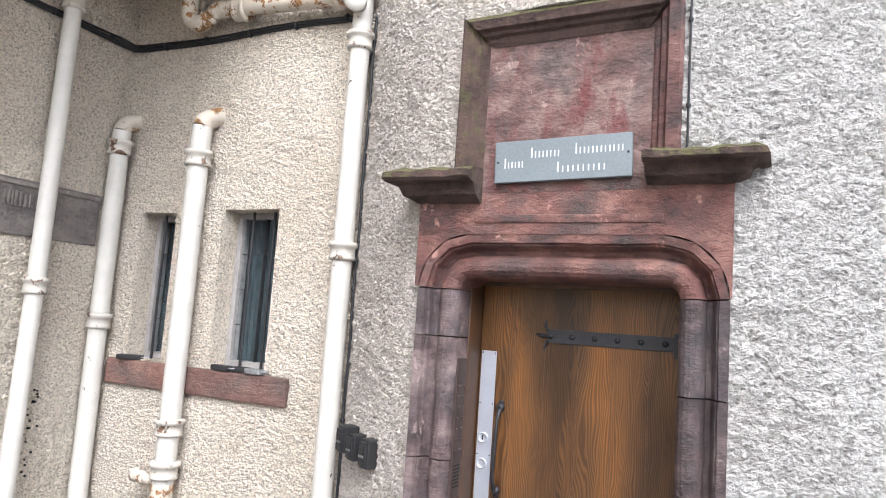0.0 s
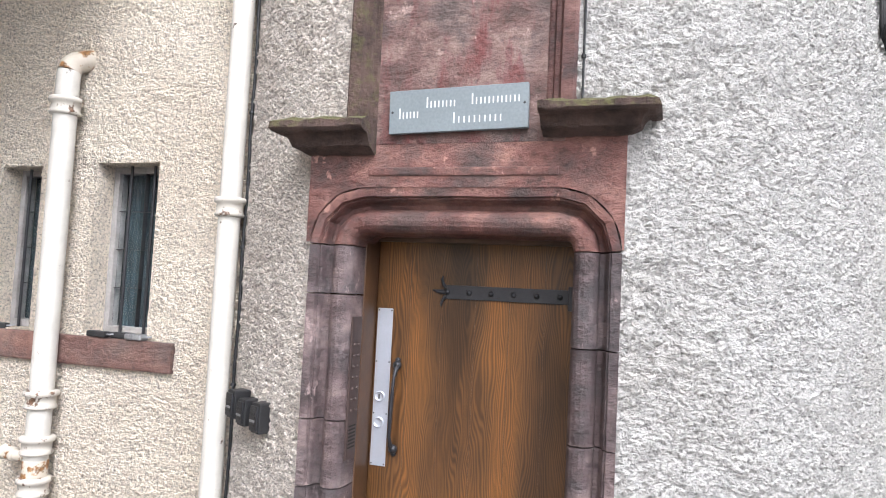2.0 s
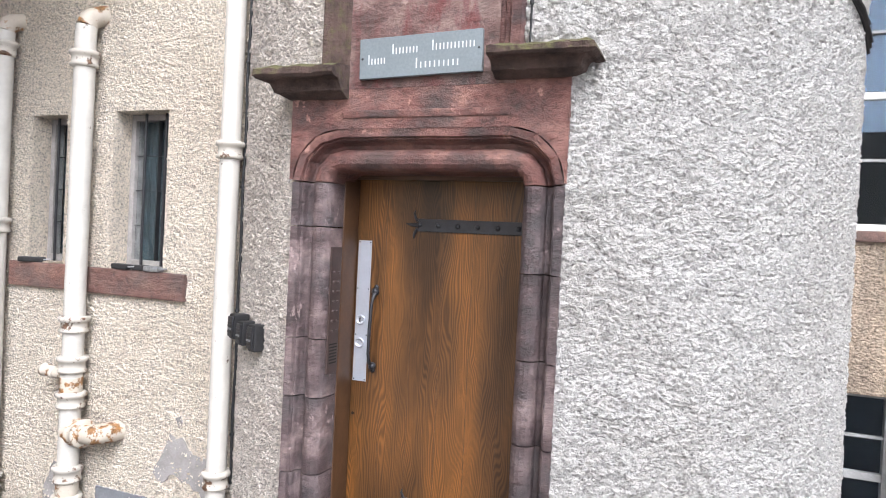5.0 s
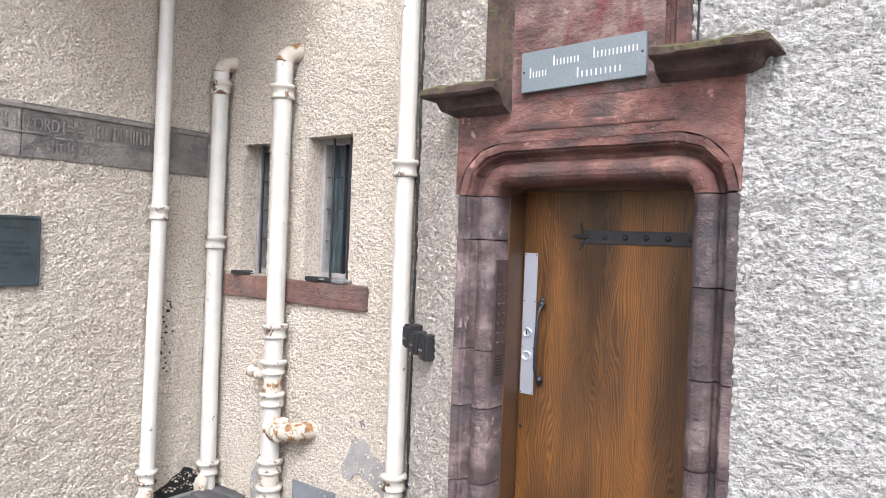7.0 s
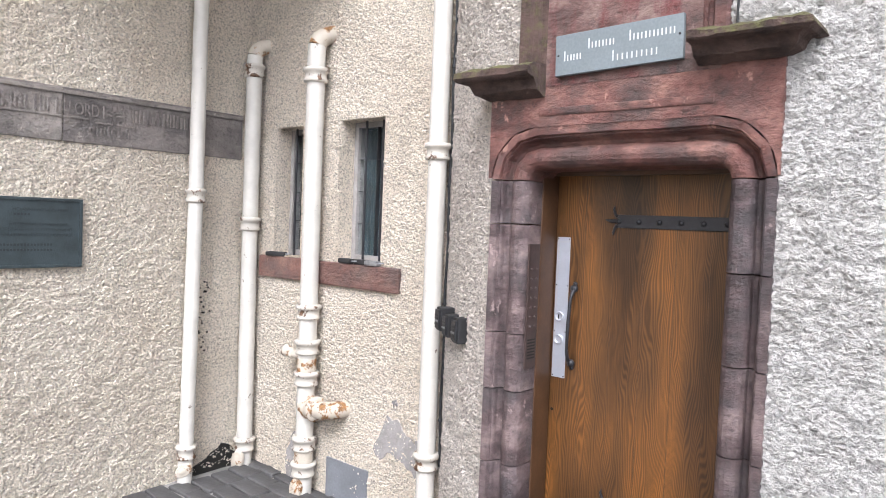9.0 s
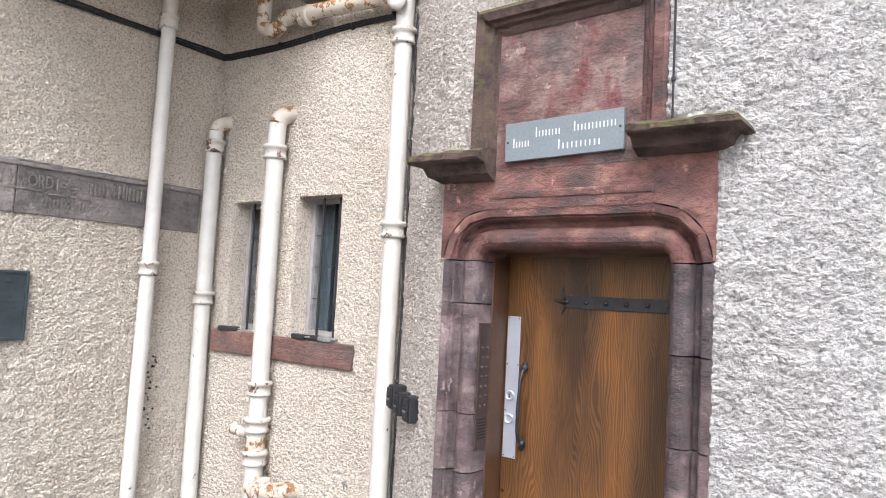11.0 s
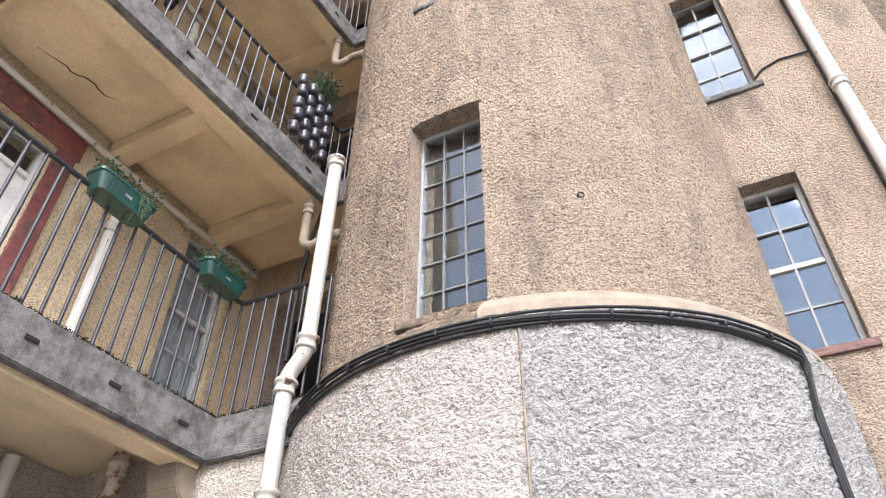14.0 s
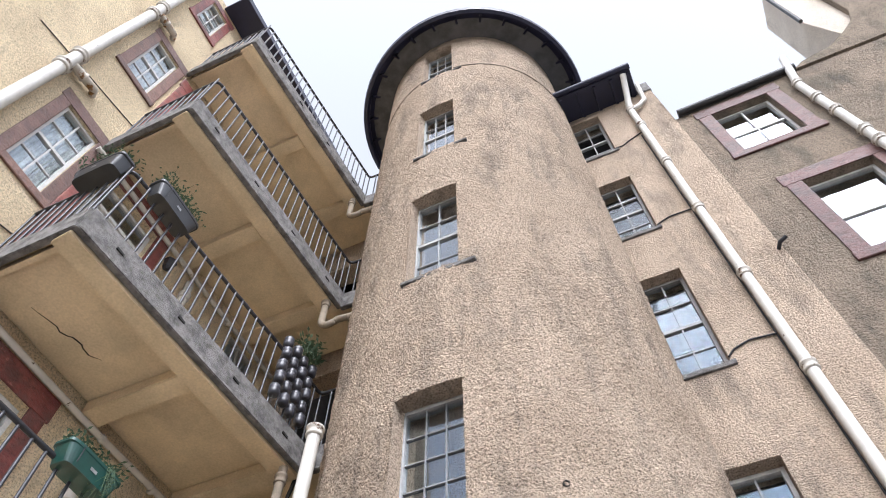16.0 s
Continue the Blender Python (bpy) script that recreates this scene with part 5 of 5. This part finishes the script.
# ---- planters ----
def leaf_mesh(seed, n, spread, height, size, droop=0.0):
    rnd = random.Random(seed)
    verts, faces = [], []
    for _ in range(n):
        x, y = rnd.uniform(-spread[0], spread[0]), rnd.uniform(-spread[1], spread[1])
        h = height * rnd.uniform(0.35, 1.0)
        lean = Vector((rnd.gauss(0, 0.35), rnd.gauss(0, 0.35), 1)).normalized()
        base = Vector((x, y, 0))
        for k in range(4):
            p = base + lean * h * (k + 1) / 4
            a = rnd.uniform(0, 6.28)
            d = Vector((math.cos(a), math.sin(a), rnd.uniform(-0.1, 0.8))).normalized() * size * rnd.uniform(0.6, 1.2)
            s = d.cross(Vector((0.2, 0.1, 1))).normalized() * size * 0.22
            i = len(verts)
            verts += [p, p + d * 0.5 + s, p + d, p + d * 0.5 - s]
            faces.append((i, i + 1, i + 2, i + 3))
        i = len(verts)
        s = Vector((0.003, 0, 0))
        verts += [base - s, base + s, base + lean * h + s * 0.3, base + lean * h - s * 0.3]
        faces.append((i, i + 1, i + 2, i + 3))
    mesh = bpy.data.meshes.new("heather")
    mesh.from_pydata(verts, [], faces)
    return mesh


def planter(name, label, m, l, w, h, mat, seed, flowers=False, trail=False):
    top = thing(name, label, "planter", "railing planters")
    top.matrix_basis = m
    bm = bmesh.new()
    rings = ((0.84, 0.0), (0.98, h * 0.82), (1.0, h * 0.83), (1.04, h * 0.86), (1.04, h), (0.96, h), (0.94, h * 0.85))
    loops = []
    for s, z in rings:
        loop = []
        for k in range(28):
            a = 2 * math.pi * k / 28
            cx, cy = math.copysign(abs(math.cos(a)) ** 0.35, math.cos(a)), math.copysign(abs(math.sin(a)) ** 0.35, math.sin(a))
            loop.append(bm.verts.new((cx * l / 2 * s, cy * w / 2 * s, z)))
        loops.append(loop)
    for a, b in zip(loops, loops[1:]):
        for k in range(28):
            bm.faces.new((a[k], a[(k + 1) % 28], b[(k + 1) % 28], b[k]))
    bm.faces.new(loops[0][::-1])
    bm.faces.new(loops[-1])
    part("trough", bm, mat, top, smooth=False)
    part("soil", boxed(-l * 0.46, l * 0.46, -w * 0.42, w * 0.42, h * 0.85 + 0.002, h * 0.9), SLOT, top)
    link("heather", leaf_mesh(seed, 150 if mat == BLACK_BOX else 90, (l * 0.46, w * 0.42), 0.3 if mat == BLACK_BOX else 0.17, 0.045), LEAF, top, "grey-green heathery plants")
    if flowers:
        bm = bmesh.new()
        rnd = random.Random(seed)
        for _ in range(26):
            bmesh.ops.create_icosphere(bm, subdivisions=1, radius=rnd.uniform(0.008, 0.014), matrix=Matrix.Translation((rnd.uniform(-l * 0.45, l * 0.1), rnd.uniform(-w * 0.4, w * 0.4), h + rnd.uniform(0.01, 0.07))))
        part("flower_spray", bm, FLOWER, top, "small cream flower heads")["kind"] = "stuff"
    if trail:
        mesh = leaf_mesh(seed + 5, 26, (0.04, 0.02), -0.28, 0.022)
        ob = link("trailing_plant", mesh, LEAF, top, "trailing leafy stem")
        ob.location = (l * 0.22, -w * 0.55, h)
    for ob in top.children:
        if ob.name.startswith(("heather", "soil")) and ob.name.startswith("heather"):
            ob.location.z = h * 0.88
    bm = tube(bmesh.new(), [(-l * 0.3, -w * 0.52, 0.02), (-l * 0.3, -w * 0.54, h * 0.9), (-l * 0.3, w * 0.5, h * 1.02)], 0.004, 6)
    part("wire_hook", bm, IRON, top)
    part("maker_label", boxed(-0.03, 0.03, -w * 0.478, -w * 0.468, h * 0.35, h * 0.5), SILVER, top)
    return top


for seed, (x, y, rz, half) in enumerate(((-3.31, 2.25, 89.3, 1.2), (-2.85, 3.44, 0, 0.4))):
    ob = link("moss_fringe", leaf_mesh(40 + seed, int(340 * half), (half, 0.018), 0.03, 0.018), MOSS)
    ob.matrix_basis = pose(x, y, FLOORS[0] + 0.379, 0, 0, rz)
    tagged(ob, "dark moss and weeds along the concrete gallery edge", "moss", kind="stuff")

OUT = Matrix(((0, -1, 0, 0), (1, 0, 0, 0), (0, 0, 1, 0), (0, 0, 0, 1)))
E2 = Matrix(((0, 1, 0, 0), (1, 0, 0, 0), (0, 0, 1, 0), (0, 0, 0, 1)))


def railside(x, y, z):
    """Long side along the gallery's front, face to the close."""
    return Matrix.Translation((x, y, z)) @ pose(0, 0, 0, 0, 0, 90)


planter("green_planter", "dark green plastic trough planter on the railing", railside(-3.27, 2.06, 5.49), 0.5, 0.2, 0.16, GREEN_BOX, 3, trail=True)
planter("green_planter", "dark green plastic trough planter with cream flowers", railside(-3.26, 3.12, 5.5), 0.46, 0.18, 0.135, GREEN_BOX, 4, flowers=True)
planter("black_planter", "charcoal plastic planter with rosemary on the railing", railside(-3.37, 1.5, 8.4), 0.6, 0.22, 0.21, BLACK_BOX, 5)
planter("black_planter", "charcoal plastic planter on the end railing", pose(-3.8, 0.9, 8.46), 0.6, 0.22, 0.21, BLACK_BOX, 6)

# a rack of hanging bottles used as pots
rack = thing("bottle_garden", "rack of smoky plastic bottles planted as a hanging garden", "vertical garden")
for i in range(4):
    part("string", tube(bmesh.new(), [(-3.21, 3.5 + i * 0.16, 7.66), (-3.21, 3.5 + i * 0.16, 8.75)], 0.004, 6), IRON, rack)
    for j in range(5):
        m = Matrix.Translation((-3.21 + 0.02 * ((i + j) % 2), 3.5 + i * 0.16, 7.76 + j * 0.2))
        part("bottle", lathe(bmesh.new(), [(0.034, 0), (0.058, 0.01), (0.062, 0.065), (0.056, 0.075), (0.062, 0.088), (0.062, 0.13), (0.034, 0.165), (0.02, 0.185)], m, 14), BOTTLE, rack, smooth=True)
ob = link("fern_tuft", leaf_mesh(21, 60, (0.1, 0.16), 0.3, 0.075), LEAF, rack, "green leafy tuft")
ob.location = (-3.18, 3.85, 8.72)

# ---- the tower: band, cables, windows, eaves ----
def ring_band(name, prof, a0, a1, n, mat, parent=None, label=""):
    """A profile (radius, height) swept round the tower from angle a0 to a1, in degrees from the front."""
    bm = bmesh.new()
    loops = []
    for k in range(n + 1):
        a = radians(a0 + (a1 - a0) * k / n)
        loops.append([bm.verts.new((TX + r * math.sin(a), TY - r * math.cos(a), z + (0.006 * noise.noise(Vector((a * 9, z * 5, 1))) if parent is None else 0))) for r, z in prof])
    m = len(prof)
    for a, b in zip(loops, loops[1:]):
        for k in range(m):
            bm.faces.new((a[k], a[(k + 1) % m], b[(k + 1) % m], b[k]))
    if abs(a1 - a0) < 359:
        bm.faces.new(loops[0])
        bm.faces.new(loops[-1][::-1])
    bmesh.ops.recalc_face_normals(bm, faces=bm.faces)
    return part(name, bm, mat, parent, label)


structure(ring_band("tower_band", [(1.75, 4.56), (1.86, 4.565), (1.89, 4.56), (2.01, 4.43), (2.025, 4.36), (2.0, 4.34), (1.75, 4.34)], 6.6, 118, 60, LEDGE), "smooth sloping render band round the tower", "trim")
structure(ring_band("tower_band", [(1.75, 4.48), (1.84, 4.5), (1.88, 4.49), (2.02, 4.39), (2.03, 4.35), (2.0, 4.33), (1.75, 4.33)], -62, 6.5, 50, WEATHERED), "dark weathered sloping band round the tower", "trim")
structure(ring_band("upper_string_course", [(1.83, 15.13), (1.865, 15.13), (1.87, 15.085), (1.83, 15.08)], 8, 130, 60, LEDGE), "thin pale string course", "trim")
structure(ring_band("upper_string_course", [(1.83, 15.13), (1.865, 15.13), (1.87, 15.085), (1.83, 15.08)], -130, -11, 60, LEDGE), "thin pale string course", "trim")
paths = []
for k in range(6):
    pts = []
    r = RLO + 0.022 + 0.009 * (k % 3)
    for j in range(54):
        a = radians(-54 + 115 * j / 53)
        z = 4.25 + 0.016 * k + 0.012 * math.sin(a * 3 + k) - 0.05 * max(0, -a - 0.3) - 0.1 * max(0.0, a - 0.8)
        pts.append((TX + r * math.sin(a), TY - r * math.cos(a), z))
    for j in range(16):
        z = 4.25 + 0.016 * k - 0.12 - 0.085 * j
        a = radians(61.5 - 0.6 * min(j, 3) + 0.1 * k + 110 * max(0.0, 3.05 - z))
        pts.append((TX + r * math.sin(a), TY - r * math.cos(a), z))
    paths.append(pts)
clips = []
for a in range(-45, 60, 9):
    t = radians(a)
    clips.append(((TX + (RLO + 0.03) * math.sin(t), TY - (RLO + 0.03) * math.cos(t), 4.29), (math.cos(t), math.sin(t), 0)))
strand_bundle("tower_cables", "thick bundle of black cables slung round the tower", paths, 0.0095, clips)
t = radians(13.0)
drop = [(TX + (RLO + 0.012) * math.sin(t), TY - (RLO + 0.012) * math.cos(t), z) for z in np.linspace(4.3, 3.27, 6)]
strand_bundle("thin_cable", "thin pale cable down the tower", [drop], 0.006, [(q, (0, 0, 1)) for q in drop[1:-1]], LEDGE, 1.6)
t2 = arc(-0.655, RLO) / RLO
side = [(TX + (RLO + 0.014) * math.sin(t2), TY - (RLO + 0.014) * math.cos(t2), z) for z in np.linspace(3.27, 2.53, 5)]
strand_bundle("thin_cable", "thin dark cable beside the stone panel", [side], 0.005, [(q, (0, 0, 1)) for q in side[1:4:2]], BLACK, 1.8)

for k, (z0, z1) in enumerate(TOWER_WINDOWS):
    cols, rows = ((3, 7), (2, 4), (3, 4), (3, 4))[k]
    m = facing(-1.2, TY - RUP, z0, 0)
    win = window("tower_window", "white painted small-paned stair window in a deep reveal", m, 0.59, z1 - z0, cols, rows, "tower windows", 0.19, 0.011, k > 0, frame_mat=FRAME_GREY, bar_mat=BAR_GREY if k == 0 else FRAME_GREY)
    part("sill", boxed(-0.34, 0.48 if k else 0.3, -0.19, -0.02, -0.06, -0.003, bevel=0.012), WEATHERED if k == 0 else CONCRETE, win)
hole = thing("drain_hole", "small round pipe end in the tower wall", "pipe end")
t = radians(27.0)
q = Vector((0, 0, 1)).rotation_difference(Vector((math.sin(t), -math.cos(t), 0))).to_matrix().to_4x4()
part("pipe_end", lathe(bmesh.new(), [(0.026, -0.03), (0.026, 0.012), (0.018, 0.012), (0.018, 0.0)], Matrix.Translation((TX + RUP * math.sin(t), TY - RUP * math.cos(t), 5.36)) @ q, 16), SLOT, hole)

eaves = thing("tower_roof", "round tower roof with deep dark blue eaves", "roof")
ring_band("soffit", [(1.84, 17.5), (2.36, 17.12), (2.38, 17.2), (1.84, 17.6)], 0, 360, 72, NAVY, eaves)
ring_band("gutter", [(2.34, 17.16), (2.34, 17.06), (2.39, 17.01), (2.46, 17.03), (2.48, 17.11), (2.47, 17.18)], 0, 360, 72, NAVY, eaves)
for k in range(28):
    a = 2 * math.pi * k / 28
    ob = part("rafter_end", boxed(-0.024, 0.024, 0.0, 0.62, -0.05, 0.0), NAVY, eaves)
    ob.matrix_basis = Matrix.Translation((TX, TY, 0)) @ Matrix.Rotation(a, 4, "Z") @ Matrix.Translation((0, 1.84, 17.49)) @ Matrix.Rotation(radians(-36), 4, "X")
part("cone", lathe(bmesh.new(), [(2.44, 17.2), (1.3, 18.5), (0.05, 19.9)], Matrix.Translation((TX, TY, 0)), 48), SLATE, eaves, "slated cone")

# ---- far walls: windows, eaves, pipes ----
for k, (x0, x1, z0, z1) in enumerate(C_WINDOWS):
    window("back_window", "white painted sash window with large panes", facing((x0 + x1) / 2, CY, z0), x1 - x0, z1 - z0, 3, 4, "back wall windows", 0.17, 0.018, True, (0.05, 0.03, 0.07, BROWN_STONE if k < 2 else CONCRETE), frame_mat=WOODWHITE if k < 2 else FRAME_GREY, bar_mat=FRAME_GREY, glass_mat=GLASS if k < 2 else DIM_GLASS)
for k, (x0, x1, z0, z1) in enumerate(D_WINDOWS):
    m = facing((x0 + x1) / 2, CY, z0)
    window("wide_window", "wide white sash window in red stone", m, x1 - x0, z1 - z0, 2 if k else 1, 2, "wide windows", 0.14, 0.025, True)
    surround("window_surround", "red-brown dressed stone round a wide sash window", m, x1 - x0, z1 - z0, 0.2, 0.02, WINDOW_STONE, "stone window surrounds")
roof = thing("far_eaves", "dark blue painted eaves of the middle house", "eaves")
part("soffit", boxed(0.6, 2.12, CY - 0.55, CY + 0.02, 15.28, 15.36, bevel=0.006), NAVY, roof)
part("gutter", tube(bmesh.new(), [(0.6, CY - 0.6, 15.34), (2.14, CY - 0.6, 15.32)], 0.06, 12), NAVY, roof, smooth=True)
for k in range(5):
    part("rafter_end", boxed(0.72 + k * 0.33, 0.77 + k * 0.33, CY - 0.5, CY, 15.22, 15.28), NAVY, roof)
part("roof_slope", boxed(0.5, 2.14, CY - 0.62, CY + 2.2, 15.37, 15.45), SLATE, roof)
part("end_block", boxed(2.15, 2.4, CY - 0.02, CY + 2.0, 15.272, 15.7, bevel=0.01), CONCRETE, roof, "grey end of the eaves")
gutter = thing("black_gutter", "black gutter along the lower eaves", "gutter")
part("gutter", tube(bmesh.new(), [(2.45, CY - 0.07, 13.64), (4.4, CY - 0.07, 13.66)], 0.065, 12), RUBBER, gutter, smooth=True)
part("roof_slope", boxed(2.45, 4.4, CY - 0.02, CY + 2.2, 13.602, 13.68), SLATE, gutter)
rp = [(1.83, CY - 0.08, -0.45), (1.83, CY - 0.08, 10.58), (1.84, CY - 0.08, 14.5), (1.87, CY - 0.1, 14.8), (1.98, CY - 0.5, 15.25)]
p = downpipe("far_downpipe", "long white downpipe between the back walls", rp, 0.058, (2.6, 4.2, 5.75, 7.32, 8.94, 10.58, 12.14, 13.71, 14.5), PIPE)
part("offset_branch", tube(bmesh.new(), [(1.84, CY - 0.08, 14.5), (2.02, CY - 0.08, 14.58), (2.15, CY - 0.08, 14.75), (2.2, CY - 0.12, 15.5)], 0.045, 14), PIPE, p, smooth=True)
rp2 = [(4.18, CY - 0.09, -0.45), (4.16, CY - 0.09, 12.95), (4.24, CY - 0.09, 13.35), (4.4, CY - 0.09, 14.1)]
downpipe("far_downpipe", "white downpipe by the wide windows", rp2, 0.064, (9.4, 10.6, 10.96, 11.74, 12.3, 12.97), PIPE)
cab = [[(1.24, CY - 0.01, 7.84), (1.32, CY - 0.012, 7.92), (1.5, CY - 0.012, 7.98), (1.77, CY - 0.02, 7.94)], [(1.29, CY - 0.01, 13.4), (1.4, CY - 0.012, 13.38), (1.55, CY - 0.012, 13.48), (1.8, CY - 0.02, 13.6)], [(1.27, CY - 0.01, 10.66), (1.45, CY - 0.012, 10.74), (1.77, CY - 0.02, 10.72)], [(1.765, CY - 0.012, 3.0), (1.765, CY - 0.012, 13.5)]]
strand_bundle("back_wall_cable", "thin black cable looped across the back wall", cab, 0.011, [])
iron = thing("wall_bracket", "rusty iron stub in the grey wall", "bracket")
part("stub", tube(bmesh.new(), [(2.33, CY, 9.27), (2.36, CY - 0.08, 9.28), (2.45, CY - 0.1, 9.32)], 0.025, 10), IRON, iron, smooth=True)
def wall_slice(pts, y0, y1):
    """An upright slab with the given outline in x and z."""
    bm = prism(pts, y0, y1)
    for v in bm.verts:
        v.co = (v.co.x, v.co.z, v.co.y)
    bmesh.ops.recalc_face_normals(bm, faces=bm.faces)
    return bm


stack = thing("chimney_gable", "tall roughcast chimney gable above the lower roof", "chimney")
part("gable", wall_slice([(4.4, 13.69), (4.6, 13.86), (5.15, 14.02), (5.5, 14.35), (5.8, 14.68), (6.0, 15.2), (6.2, 18.2), (9.2, 18.2), (9.2, 13.69)], CY - 0.02, CY + 1.2), GREY_HARL, stack)
part("chimney_shaft", wall_slice([(5.6, 18.2), (5.42, 15.7), (5.6, 14.4), (5.95, 14.8), (6.1, 15.2), (6.24, 18.2)], CY + 0.1, CY + 0.9), CREAM_HARL, stack, "pale rendered chimney stack")
part("pot_pipe", tube(bmesh.new(), [(5.38, CY + 0.05, 15.7), (5.55, CY + 0.05, 18.1)], 0.04, 10), RUBBER, stack)

# ---- paving: separate stones near the walls ----
paving = tagged(new("paving"), "dark uneven stone setts of the close", "paving", kind="structure")
rnd = random.Random(8)
y = 0.6
meshes = []
for k in range(10):
    bm = bmesh.new()
    w, d = rnd.uniform(0.2, 0.34), 0.165
    vs = bmesh.ops.create_cube(bm, size=1, matrix=Matrix.Diagonal((w - 0.012, d - 0.012, 0.06, 1)))["verts"]
    for v in vs:
        v.co += Vector((rnd.uniform(-0.012, 0.012), rnd.uniform(-0.012, 0.012), rnd.uniform(-0.006, 0.006)))
    bmesh.ops.bevel(bm, geom=bm.edges[:], offset=0.008, segments=1, affect="EDGES")
    mesh = bpy.data.meshes.new("sett")
    bm.to_mesh(mesh)
    bm.free()
    mesh.materials.append(SLATE)
    meshes.append((w, mesh))
while y < 3.46:
    x = XL - 0.02 + rnd.uniform(0, 0.15)
    while x < 1.2:
        w, mesh = rnd.choice(meshes)
        if math.hypot(x + w / 2 - TX, y - TY) < RLO + 0.12:
            x += w
            continue
        ob = new("sett", mesh)
        ob.parent = paving
        px = x + w / 2
        gx = (ground_height(px + 0.1, y) - ground_height(px - 0.1, y)) / 0.2
        gy = (ground_height(px, y + 0.1) - ground_height(px, y - 0.1)) / 0.2
        ob.location = (px, y, ground_height(px, y) + rnd.uniform(-0.012, 0.004))
        ob.rotation_euler = (math.atan(gy) + rnd.gauss(0, 0.02), -math.atan(gx) + rnd.gauss(0, 0.02), rnd.gauss(0, 0.03))
        x += w
    y += 0.168

# the plan's scale: everything to its true size about the origin
for ob in scene.objects:
    if ob.parent is None and ob.type not in {"CAMERA", "LIGHT"}:
        ob.matrix_basis = Matrix.Scale(SIZE, 4) @ ob.matrix_basis
